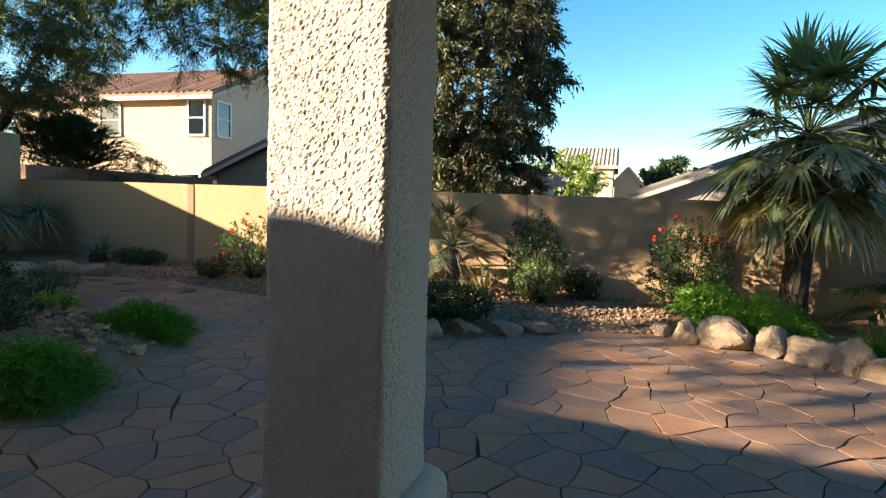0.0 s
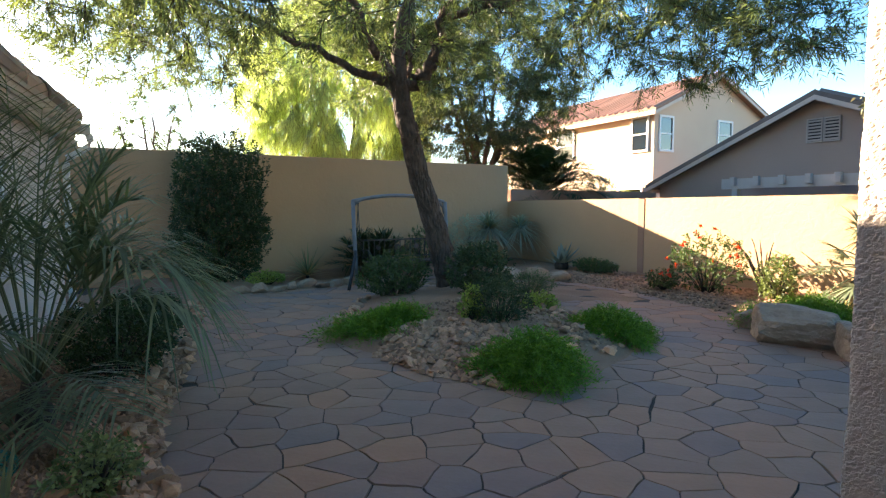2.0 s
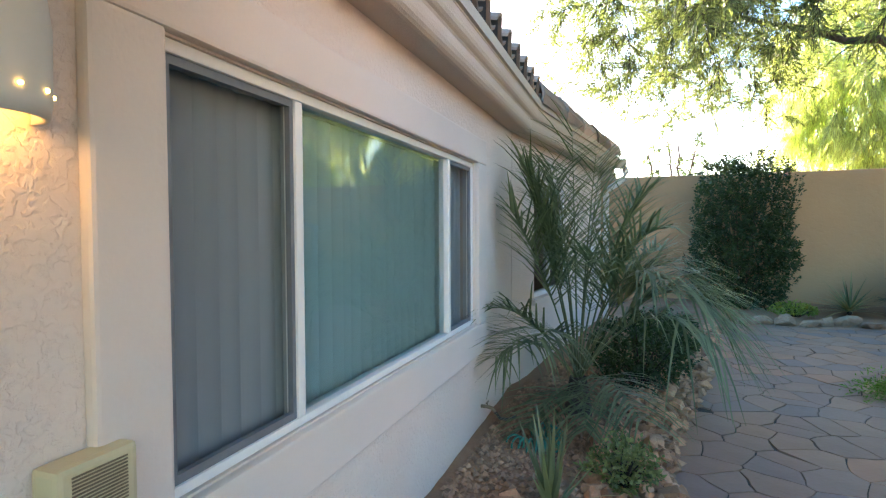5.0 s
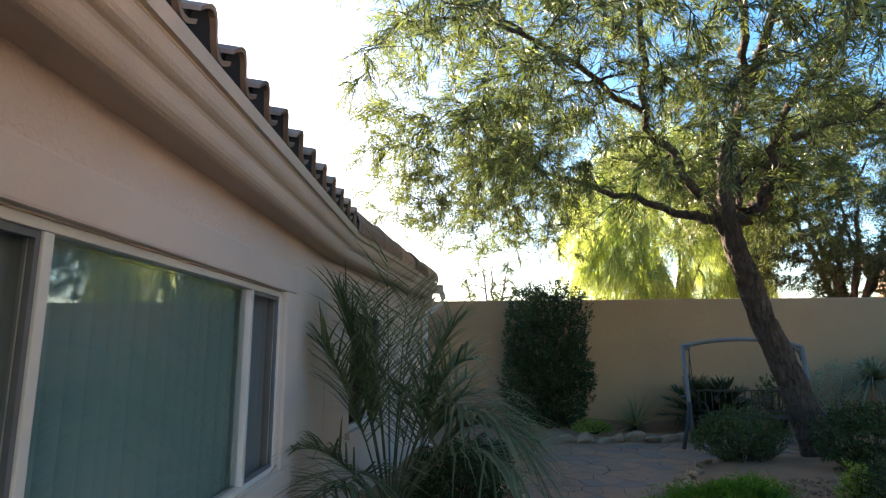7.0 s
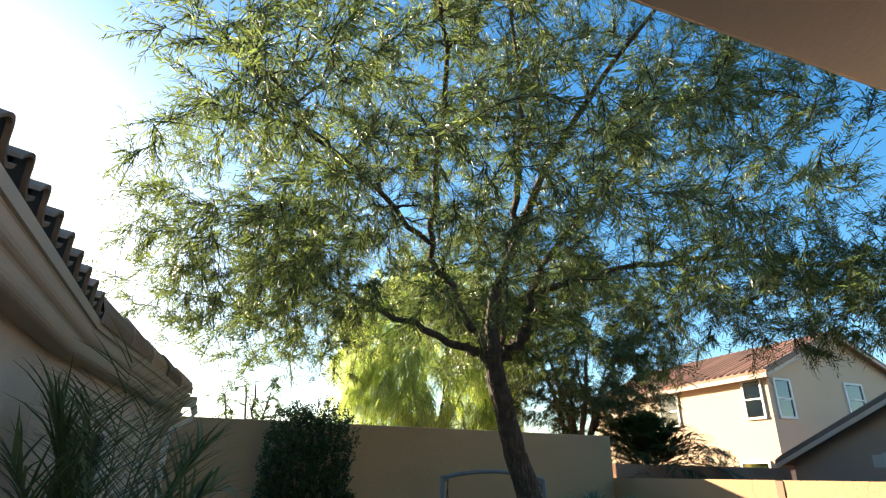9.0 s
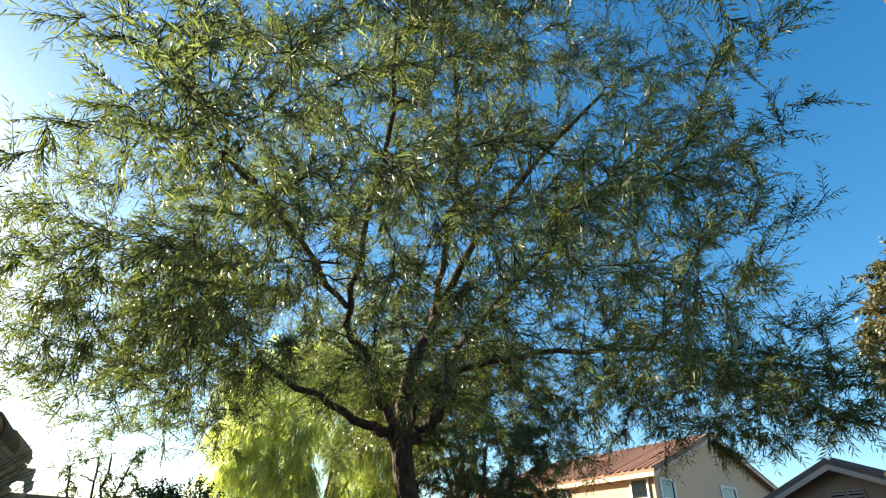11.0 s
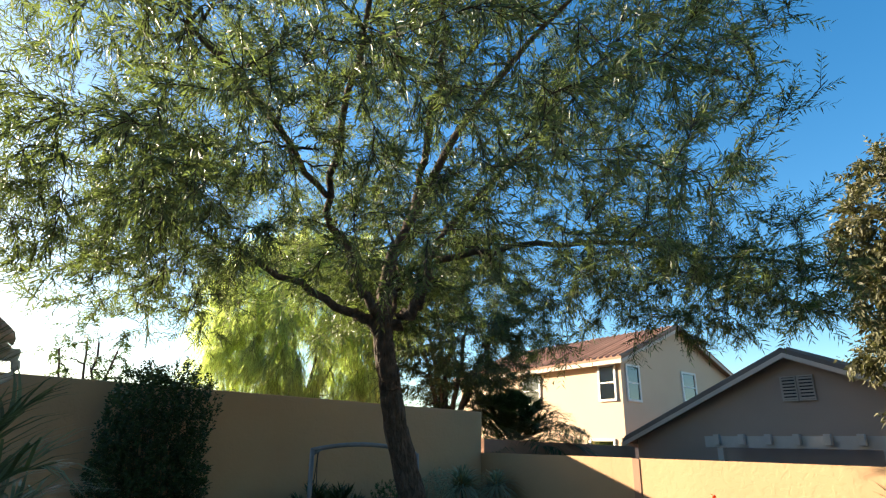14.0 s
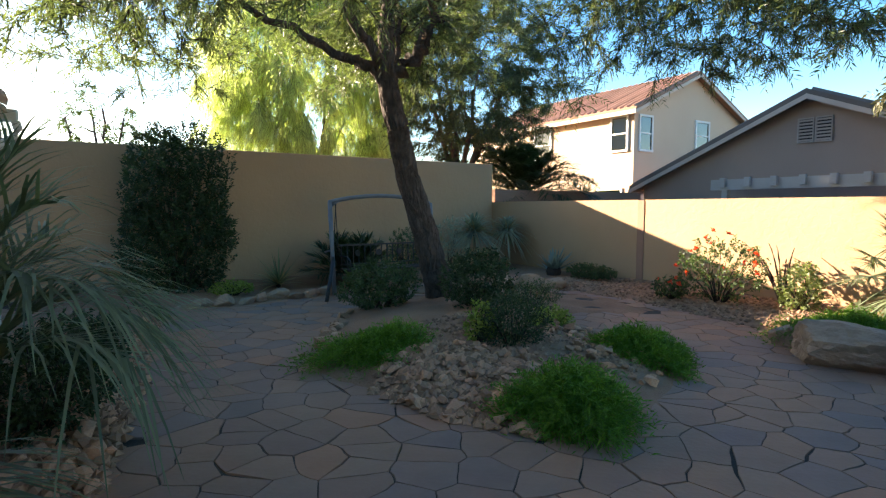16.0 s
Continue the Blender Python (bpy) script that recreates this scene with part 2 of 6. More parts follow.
def flagstone_material():
    """Sandstone slabs: each slab a grey, tan or rust tone of its own, with mottling and worn relief."""
    m = material("flagstone", (0.5, 0.5, 0.5), 0.75, (0.36, 0.36, 0.36), 2.5, 26, 0.5, 0.008, spec=0.4)
    nt = m.node_tree
    bsdf = nt.nodes["Principled BSDF"]
    src = bsdf.inputs["Base Color"].links[0].from_socket
    rnd = nt.nodes.new("ShaderNodeObjectInfo").outputs["Random"]
    isl = nt.nodes.new("ShaderNodeNewGeometry").outputs["Random Per Island"]
    add = nt.nodes.new("ShaderNodeMath")
    add.operation = "ADD"
    nt.links.new(rnd, add.inputs[0])
    nt.links.new(isl, add.inputs[1])
    fr = nt.nodes.new("ShaderNodeMath")
    fr.operation = "FRACT"
    nt.links.new(add.outputs[0], fr.inputs[0])
    ramp = nt.nodes.new("ShaderNodeValToRGB")
    el = ramp.color_ramp.elements
    el[0].position, el[0].color = 0.0, (0.36, 0.30, 0.27, 1)
    el[1].position, el[1].color = 1.0, (0.50, 0.36, 0.27, 1)
    for pos, c in ((0.25, (0.28, 0.29, 0.32, 1)), (0.45, (0.44, 0.37, 0.31, 1)), (0.65, (0.36, 0.31, 0.28, 1)), (0.85, (0.46, 0.36, 0.28, 1))):
        e = el.new(pos)
        e.color = c
    nt.links.new(fr.outputs[0], ramp.inputs[0])
    mul = nt.nodes.new("ShaderNodeMix")
    mul.data_type, mul.blend_type = "RGBA", "MULTIPLY"
    mul.inputs[0].default_value = 1.0
    nt.links.new(src, mul.inputs[6])
    nt.links.new(ramp.outputs[0], mul.inputs[7])
    gain = nt.nodes.new("ShaderNodeMix")
    gain.data_type, gain.blend_type = "RGBA", "MULTIPLY"
    gain.inputs[0].default_value, gain.inputs[7].default_value = 1.0, (1.98, 1.29, 0.97, 1)
    nt.links.new(mul.outputs[2], gain.inputs[6])
    nt.links.new(gain.outputs[2], bsdf.inputs["Base Color"])
    return m


STONE = flagstone_material()


from mathutils.bvhtree import BVHTree


# ---- mesh helpers ----
def part(name, bm, mat, parent=None, label="", smooth=False):
    """Links a bmesh as one mesh object, under a thing or under a part."""
    me = bpy.data.meshes.new(name)
    bm.to_mesh(me)
    bm.free()
    me.materials.append(mat)
    if smooth:
        me.polygons.foreach_set("use_smooth", [True] * len(me.polygons))
    ob = new(name, me)
    if parent:
        ob.parent = parent
    if label:
        tagged(ob, label)
    return ob


def arrays(name, verts, faces, mat, parent=None, label="", smooth=False):
    """Links arrays of corners and faces as one mesh object."""
    me = bpy.data.meshes.new(name)
    me.from_pydata(np.asarray(verts).tolist(), [], np.asarray(faces).tolist() if not isinstance(faces, list) else faces)
    me.materials.append(mat)
    if smooth:
        me.polygons.foreach_set("use_smooth", [True] * len(me.polygons))
    ob = new(name, me)
    if parent:
        ob.parent = parent
    if label:
        tagged(ob, label)
    return ob


def thing(name, label, category, at=(0, 0, 0), group="", kind="", turn=0.0):
    """An Empty at a thing's base, for its parts."""
    ob = new(name)
    ob.matrix_basis = pose(*at, 0, 0, turn)
    return tagged(ob, label, category, group, kind)


def box(bm, x0, x1, y0, y1, z0, z1):
    v = [bm.verts.new(p) for p in ((x0, y0, z0), (x1, y0, z0), (x1, y1, z0), (x0, y1, z0), (x0, y0, z1), (x1, y0, z1), (x1, y1, z1), (x0, y1, z1))]
    for f in ((3, 2, 1, 0), (4, 5, 6, 7), (0, 1, 5, 4), (1, 2, 6, 5), (2, 3, 7, 6), (3, 0, 4, 7)):
        bm.faces.new([v[i] for i in f])


def boxes(name, mat, parent, *spans, label="", bevel=0.0):
    bm = bmesh.new()
    for s in spans:
        box(bm, *s)
    if bevel:
        bmesh.ops.bevel(bm, geom=bm.edges[:], offset=bevel, segments=2, affect="EDGES", profile=0.6)
    return part(name, bm, mat, parent, label)


def prism(bm, profile, a, b, out, up=(0, 0, 1)):
    """A closed profile of (outward, upward) pairs, drawn from point a to point b."""
    a, b, out, up = Vector(a), Vector(b), Vector(out), Vector(up)
    rings = [[bm.verts.new(p + out * u + up * w) for u, w in profile] for p in (a, b)]
    n = len(profile)
    for i in range(n):
        bm.faces.new([rings[0][i], rings[0][(i + 1) % n], rings[1][(i + 1) % n], rings[1][i]])
    bm.faces.new(rings[0][::-1])
    bm.faces.new(rings[1])
    bmesh.ops.recalc_face_normals(bm, faces=bm.faces[:])


def tube(points, radii, sides=6):
    """Corners and faces of a tapering tube along points."""
    pts = np.asarray(points, float)
    d = np.gradient(pts, axis=0)
    d /= np.linalg.norm(d, axis=1)[:, None] + 1e-9
    ref = np.where(np.abs(d[:, 2:3]) > 0.9, [[1.0, 0, 0]], [[0, 0, 1.0]])
    u = np.cross(d, ref)
    u /= np.linalg.norm(u, axis=1)[:, None] + 1e-9
    w = np.cross(d, u)
    a = np.linspace(0, 2 * np.pi, sides, endpoint=False)
    ring = u[:, None] * np.cos(a)[None, :, None] + w[:, None] * np.sin(a)[None, :, None]
    v = (pts[:, None] + ring * np.asarray(radii)[:, None, None]).reshape(-1, 3)
    f = []
    for i in range(len(pts) - 1):
        for j in range(sides):
            k = (j + 1) % sides
            f.append((i * sides + j, i * sides + k, (i + 1) * sides + k, (i + 1) * sides + j))
    f.append(tuple(range(sides))[::-1])
    f.append(tuple(range((len(pts) - 1) * sides, len(pts) * sides)))
    return v, f


def tubes(name, lines, mat, parent=None, label="", sides=6, smooth=True):
    """Several tapering tubes, joined as one mesh: lines of (points, radii)."""
    vs, fs, n = [], [], 0
    for pts, rad in lines:
        v, f = tube(pts, rad, sides)
        vs.append(v)
        fs += [tuple(i + n for i in q) for q in f]
        n += len(v)
    return arrays(name, np.concatenate(vs), fs, mat, parent, label, smooth)


def bend(a, b, sag, n=5):
    """Points from a to b along an arc that rises by sag in its middle."""
    t = np.linspace(0, 1, n)[:, None]
    p = (1 - t) * np.asarray(a, float) + t * np.asarray(b, float)
    p[:, 2] += (4 * t * (1 - t))[:, 0] * sag
    return p


def unit(v):
    return v / (np.linalg.norm(v, axis=-1, keepdims=True) + 1e-9)


def leaves(base, way, length, width, rng, fold=0.25, mid=0.4):
    """Kite-shaped leaves: arrays of roots, directions, lengths and widths."""
    way = unit(way)
    side = unit(np.cross(way, unit(rng.normal(size=way.shape))))
    m = base + way * (length * mid)[:, None]
    tip = base + way * length[:, None]
    tip[:, 2] -= length * fold
    s = side * (width / 2)[:, None]
    v = np.stack([base, m + s, tip, m - s], 1).reshape(-1, 3)
    return v, np.arange(len(v)).reshape(-1, 4)


def blades(base, way, length, width, rng, droop=0.5, seg=3):
    """Arching strap leaves of several segments, tapering to a point."""
    n = len(base)
    way = unit(way)
    side = unit(np.cross(way, np.array([0, 0, 1.0]) + 0.02 * rng.normal(size=way.shape)))
    rows = []
    for i in range(seg + 1):
        t = i / seg
        p = base + way * (length * t)[:, None]
        p[:, 2] -= droop * length * t * t
        w = side * (width * (1 - 0.92 * t ** 1.5) / 2)[:, None]
        rows += [p + w, p - w]
    v = np.stack(rows, 1).reshape(-1, 3)
    k = 2 * (seg + 1)
    o = (np.arange(n) * k)[:, None]
    f = np.concatenate([o + np.array([2 * i, 2 * i + 1, 2 * i + 3, 2 * i + 2]) for i in range(seg)])
    return v, f


def joined(*pieces):
    vs, fs, n = [], [], 0
    for v, f in pieces:
        vs.append(v)
        fs.append(np.asarray(f) + n)
        n += len(v)
    return np.concatenate(vs), np.concatenate(fs)


def inside(poly, x, y):
    hit = False
    for (x0, y0), (x1, y1) in zip(poly, poly[1:] + poly[:1]):
        if (y0 > y) != (y1 > y) and x < x0 + (y - y0) / (y1 - y0) * (x1 - x0):
            hit = not hit
    return hit


# ---- ground, beds and paving base ----
rng = np.random.default_rng(7)
ISLAND = [(1.75, 6.5), (1.92, 5.4), (2.22, 4.5), (2.6, 4.0), (3.3, 3.9), (4.2, 4.2), (4.95, 4.6), (5.5, 6.3), (6.3, 8.2), (6.1, 9.6), (4.9, 10.1), (3.5, 9.6), (2.5, 8.2)]
HOUSE_EDGE = [(-0.05, 0.9), (-0.03, 2.2), (-0.02, 3.4), (-0.03, 4.7), (0.17, 5.6), (0.4, 7.0), (0.6, 8.6), (0.75, 10.0), (1.2, 10.55), (2.0, 10.75), (3.0, 10.7), (3.9, 10.75), (5.4, 11.1), (6.2, 11.3), (6.5, 11.2)]
HOUSE_BACK = [(-1.46, 0.9), (-1.47, 2.2), (-1.49, 3.4), (-1.53, 4.7), (-1.53, 5.6), (-1.4, 7.0), (-1.2, 8.6), (-1.0, 10.3), (-0.6, 13.17), (1.5, 13.17), (3.0, 13.17), (4.2, 13.17), (5.8, 13.17), (7.6, 13.17), (9.2, 13.17)]
RIGHT_EDGE = [(6.5, 11.2), (6.7, 9.95), (7.65, 9.1), (7.75, 7.6), (7.5, 6.0), (7.15, 5.0), (6.75, 4.45), (6.3, 4.0), (6.05, 3.2), (6.05, 2.35), (6.35, 1.65), (6.75, 1.1), (7.1, 0.2), (7.3, -0.5), (7.2, -0.8), (7.05, -1.25), (6.7, -1.85), (6.25, -2.4), (5.8, -3.0), (5.4, -4.2), (5.2, -9.0)]
bed_polys = [ISLAND, HOUSE_EDGE + HOUSE_BACK[::-1], RIGHT_EDGE + [(9.25, -9.0), (9.25, 13.2)]]

ground = boxes("ground", SOIL, None, (-400, 600, -500, 600, -0.6, -0.05))
tagged(ground, "bare brown desert soil round the garden", "ground", kind="structure")
patio = boxes("pavement", MORTAR, None, (-1.5, 9.2, -9.0, 13.2, -0.05, -0.014))
tagged(patio, "flagstone paving in grey and tan with dark open joints", "paving", kind="structure")


def ring_bed(name, poly, top, label):
    """A mounded bed inside a closed outline."""
    cx, cy = np.mean(poly, axis=0)
    edge = []
    for (x0, y0), (x1, y1) in zip(poly, poly[1:] + poly[:1]):
        edge += [(x0 + (x1 - x0) * k / 5, y0 + (y1 - y0) * k / 5) for k in range(5)]
    verts, faces, n = [], [], len(edge)
    for i in range(11):
        s = 1 - i / 10.5
        for x, y in edge:
            px, py = cx + (x - cx) * s, cy + (y - cy) * s
            h = -0.02 + top * (1 - s ** 2.2) + (0.06 * noise.noise(Vector((px * 2, py * 2, 0))) if i else 0)
            verts.append((px, py, h))
    for i in range(10):
        for j in range(n):
            k = (j + 1) % n
            faces.append((i * n + j, i * n + k, (i + 1) * n + k, (i + 1) * n + j))
    faces.append(tuple(range(10 * n, 11 * n)))
    return tagged(arrays(name, verts, faces, SOIL, smooth=True), label, "garden bed", kind="structure")


def strip_bed(name, edge, back, front, rear, label):
    """A bed between its border and the wall behind it, rising from front to rear height."""
    e, b = [], []
    for pts, out in ((edge, e), (back, b)):
        for (x0, y0), (x1, y1) in zip(pts, pts[1:]):
            out += [(x0 + (x1 - x0) * k / 5, y0 + (y1 - y0) * k / 5) for k in range(5)]
        out.append(pts[-1])
    verts, faces, m = [], [], 12
    for (x0, y0), (x1, y1) in zip(e, b):
        for i in range(m):
            t = i / (m - 1)
            x, y = x0 + (x1 - x0) * t, y0 + (y1 - y0) * t
            verts.append((x, y, -0.02 + (front * min(1, 5 * t) + (rear - front) * t) + (0.05 * noise.noise(Vector((x * 2, y * 2, 5))) if i else 0)))
    for j in range(len(e) - 1):
        for i in range(m - 1):
            faces.append((j * m + i, j * m + i + 1, (j + 1) * m + i + 1, (j + 1) * m + i))
    return tagged(arrays(name, verts, faces, SOIL, smooth=True), label, "garden bed", kind="structure")


island = ring_bed("bed_island", ISLAND, 0.26, "mounded island bed of bare soil round a tree")
house_bed = strip_bed("bed_house", HOUSE_EDGE, HOUSE_BACK, 0.05, 0.13, "gravelled bed along the house and back wall")
right_back = [(9.22, max(-9.0, 13.0 if i == 0 else y - 0.2 + 0.02 * i)) for i, (x, y) in enumerate(RIGHT_EDGE)]
right_bed = strip_bed("bed_right", RIGHT_EDGE, right_back, 0.07, 0.16, "raised gravel bed along the low wall")

PATH_DIRT = [(5.9, 7.0), (7.3, 6.4), (7.7, 7.4), (7.6, 9.0), (6.75, 9.8), (6.4, 11.1), (5.4, 11.0), (4.9, 10.2), (6.2, 9.6)]
bed_polys.append(PATH_DIRT)
sandy = ring_bed("path_sand", PATH_DIRT, 0.045, "reddish sand drifted over the far path")

# ---- garden walls ----
wt = boxes("wall_tall", WALL, None, (-9, 9.2, 13.15, 13.36, -0.1, 2.74), bevel=0.02)
tagged(wt, "tall tan stucco garden wall", "wall", kind="structure")
wl = boxes("wall_low", WALL, None, (9.2, 9.41, 8.50, 13.32, -0.1, 1.74), (9.2, 9.41, 1.78, 8.34, -0.1, 1.74), (9.2, 9.41, -5.4, 1.62, -0.1, 1.74), (9.2, 9.41, -14, -5.56, -0.1, 1.74))
tagged(wl, "low tan stucco garden wall with flush joints", "wall", kind="structure")
for y in (8.42, 1.70, -5.48):
    post = boxes("wall_joint", CAP, wl, (9.185, 9.42, y - 0.08, y + 0.08, -0.1, 1.73), bevel=0.008)
wn2 = boxes("wall_neighbour", CAP, None, (9.41, 15.6, 13.30, 13.50, -0.1, 2.08), bevel=0.015)
tagged(wn2, "reddish block wall of the neighbouring lot", "wall", kind="structure")

# ---- house ----
# the long wall stands a little askew to the garden walls
ASKEW = Matrix.Translation((-1.42, 2.7, 0)) @ Matrix.Rotation(radians(1.65), 4, "Z") @ Matrix.Translation((1.42, -2.7, 0))


def askew(ob):
    ob.matrix_basis = ASKEW @ ob.matrix_basis
    return ob


hw = boxes("wall_house", STUCCO, None, (-1.62, -1.42, -9, 1.29, -0.1, 2.9), (-1.62, -1.42, 1.29, 4.11, -0.1, 0.91), (-1.62, -1.42, 1.29, 4.11, 2.08, 2.9), (-1.62, -1.42, 4.11, 5.42, -0.1, 2.9))
askew(hw)
tagged(hw, "cream stucco house wall", "wall", kind="structure")
boxes("window_surround", TRIM_STUCCO, hw, (-1.425, -1.385, 1.08, 4.34, 2.085, 2.27), (-1.425, -1.385, 1.08, 1.285, 0.905, 2.085), (-1.425, -1.385, 4.115, 4.34, 0.905, 2.085), (-1.425, -1.385, 1.08, 4.34, 0.68, 0.9045), bevel=0.012, label="smooth raised stucco surround")
BAY = pose(-1.495, 5.4, 0, 0, 0, -6.0)
bay = boxes("wall_bay", STUCCO, None, (-0.2, 0, 0.0, 0.71, -0.1, 2.9), (-0.2, 0, 0.71, 2.07, -0.1, 0.86), (-0.2, 0, 0.71, 2.07, 2.09, 2.9), (-0.2, 0, 2.07, 4.42, -0.1, 2.9))
bay.matrix_basis = BAY
tagged(bay, "angled cream stucco house wall with a small window", "wall", kind="structure")
back = boxes("wall_house_end", STUCCO, None, (-9, -1.08, 9.58, 9.78, -0.1, 2.9), (-9.2, -9, -9, 9.78, -0.1, 2.9), (-9, -1.62, -9.2, -9, -0.1, 2.9))
tagged(back, "plain stucco walls closing the house", "wall", kind="structure")
room = boxes("wall_room", ROOM, None, (-5.2, -5.1, 0.2, 9.56, 0, 2.55), (-5.1, -1.62, 0.1, 0.2, 0, 2.55), (-5.1, -1.62, 0.1, 9.56, -0.1, 0.0), (-5.2, -1.62, 0.1, 9.56, 2.55, 2.6))
tagged(room, "plain plastered room behind the window", "room", kind="structure")

EAVE = [(0.0, 2.515), (0.15, 2.50), (0.168, 2.503), (0.184, 2.512), (0.197, 2.526), (0.206, 2.545), (0.211, 2.568), (0.214, 2.592), (0.222, 2.604), (0.236, 2.612), (0.249, 2.624), (0.258, 2.642), (0.263, 2.665), (0.266, 2.692), (0.270, 2.696), (0.270, 2.704), (0.290, 2.706), (0.294, 2.77), (0.0, 2.77)]
bm = bmesh.new()
prism(bm, EAVE, (-1.42, 1.06, 0), (-1.42, 5.38, 0), (1, 0, 0))
eave = tagged(askew(part("eave_house", bm, FASCIA)), "moulded cream stucco eave of the house", "eave", kind="structure")
bm = bmesh.new()
d6 = Vector((math.cos(radians(6)), -math.sin(radians(6)), 0))
prism(bm, EAVE, (-1.495, 5.385, 0), (-1.027, 9.84, 0), d6)
tagged(part("eave_bay", bm, FASCIA), "moulded cream stucco eave over the angled wall", "eave", kind="structure")

SLOPE = 0.36
bm = bmesh.new()
edge = [(-0.86, -9.0), (-1.28, 5.45), (-0.815, 9.88)]
lo = [bm.verts.new((x, y, 2.78)) for x, y in edge]
hi = [bm.verts.new((-5.6, y, 2.78 + SLOPE * 4.5)) for x, y in edge]
lo2 = [bm.verts.new((x, y, 2.82)) for x, y in edge]
hi2 = [bm.verts.new((-5.6, y, 2.82 + SLOPE * 4.5)) for x, y in edge]
far = [bm.verts.new((-10.2, y, 2.8)) for x, y in edge]
for i in (0, 1):
    bm.faces.new([lo[i], lo[i + 1], hi[i + 1], hi[i]])
    bm.faces.new([lo2[i], hi2[i], hi2[i + 1], lo2[i + 1]])
    bm.faces.new([lo[i], lo2[i], lo2[i + 1], lo[i + 1]])
    bm.faces.new([hi2[i], far[i], far[i + 1], hi2[i + 1]])
bm.faces.new([lo[2], lo2[2], hi2[2], hi[2]])
bm.faces.new([hi2[2], far[2], hi[2]])
roof = tagged(part("roof_house", bm, TILE), "brown clay tile roof of the house", "roof", kind="structure")


def s_tile(width=0.305, length=0.42, thick=0.022):
    """One clay roof tile: a barrel and a pan side by side; x across, y down the slope, z up."""
    prof = [(width * k / 12, (0.066 if k < 7 else 0.045) * math.sin(2 * math.pi * k / 12)) for k in range(13)]
    verts = [(x, y, z + dz) for y in (0, -length) for dz in (0, thick) for x, z in prof]
    n = len(prof)
    faces = []
    for i in range(n - 1):
        a, b, c, d = i, n + i, 2 * n + i, 3 * n + i
        faces += [(b, b + 1, d + 1, d), (a, c, c + 1, a + 1), (a, a + 1, b + 1, b), (c, d, d + 1, c + 1)]
    faces += [(0, n, 3 * n, 2 * n), (n - 1, 3 * n - 1, 4 * n - 1, 2 * n - 1)]
    me = bpy.data.meshes.new("tile")
    me.from_pydata(verts, [], faces)
    me.materials.append(TILE_ONE)
    return me


TILE_ONE = material("clay_tile", (0.40, 0.29, 0.22), 0.85, (0.24, 0.165, 0.125), 7, 40, 0.4, 0.006, random=0.3)
tile_mesh = s_tile()


def bird_stop(name, mat, low, width=0.305):
    """The filling under one tile end, cut to the tile's wave."""
    prof = [(width * k / 12, (0.066 if k < 7 else 0.045) * math.sin(2 * math.pi * k / 12) + 0.004) for k in range(13)]
    verts = [(x, y, z) for y in (-0.025, -0.05) for x, top in prof for z in (low, top)]
    faces = []
    for k in range(12):
        a, b = 2 * k, 26 + 2 * k
        faces += [(a, a + 1, a + 3, a + 2), (b, b + 2, b + 3, b + 1), (a, a + 2, b + 2, b)]
    me = bpy.data.meshes.new(name)
    me.from_pydata(verts, [], faces)
    me.materials.append(mat)
    return me


CEMENT = material("pale_cement", (0.62, 0.58, 0.53), 0.9, (0.48, 0.44, 0.40), 6, 50, 0.4, 0.004)
# house tile ends get a black filling: the shade under them as colour
shade_stop_mesh, cement_mesh = bird_stop("bird_stop", GAP_SHADE, -0.12), bird_stop("bird_stop", CEMENT, -0.085)
for i in range(14):
    for j in range(3):
        t = new("tile", tile_mesh)
        t.parent = roof
        a = math.atan(SLOPE)
        x = -1.125 - j * 0.36 * math.cos(a)
        t.matrix_basis = ASKEW @ Matrix.Translation((x, 1.18 + i * 0.30 + random.uniform(-0.006, 0.006), 2.878 + 0.012 * j + j * 0.36 * math.sin(a))) @ Matrix(((0, math.cos(a), 0, 0), (1, 0, 0, 0), (0, -math.sin(a), 1, 0), (0, 0, 0, 1)))
        if j == 0:
            stop = new("bird_stop", shade_stop_mesh)
            stop.parent = roof
            stop.matrix_basis = t.matrix_basis
# capping barrels along the angled eave
cap_pts = [(-math.cos(a) * 0.12, math.sin(a) * 0.12) for a in np.linspace(-0.4, math.pi + 0.4, 9)]
verts = [(x * s, y, z * s) for y, s in ((0, 1.0), (0.94, 0.88)) for x, z in cap_pts] + [(x * s * 0.88, y, z * s * 0.88) for y, s in ((0, 1.0), (0.94, 0.88)) for x, z in cap_pts]
faces = [(i, i + 1, 10 + i, 9 + i) for i in range(8)] + [(18 + i, 27 + i, 28 + i, 19 + i) for i in range(8)] + [(i, 18 + i, 19 + i, i + 1) for i in range(8)]
cap_mesh = bpy.data.meshes.new("cap_tile")
cap_mesh.from_pydata(verts, [], faces)
cap_mesh.materials.append(material("cap_tile", (0.60, 0.41, 0.33), 0.85, (0.33, 0.24, 0.19), 3, 30, 0.5, 0.008, random=0.55))
for i in range(5):
    t = new("cap_tile", cap_mesh)
    t.parent = roof
    s = -0.04 + i * 0.88
    t.matrix_basis = BAY @ pose(0.145 + random.uniform(-0.012, 0.012), s, 2.825 + 0.006 * (i % 2), random.uniform(-1, 1), 0, random.uniform(-1.5, 1.5)) @ Matrix.Diagonal((1.5, 1.0, 1.65, 1))

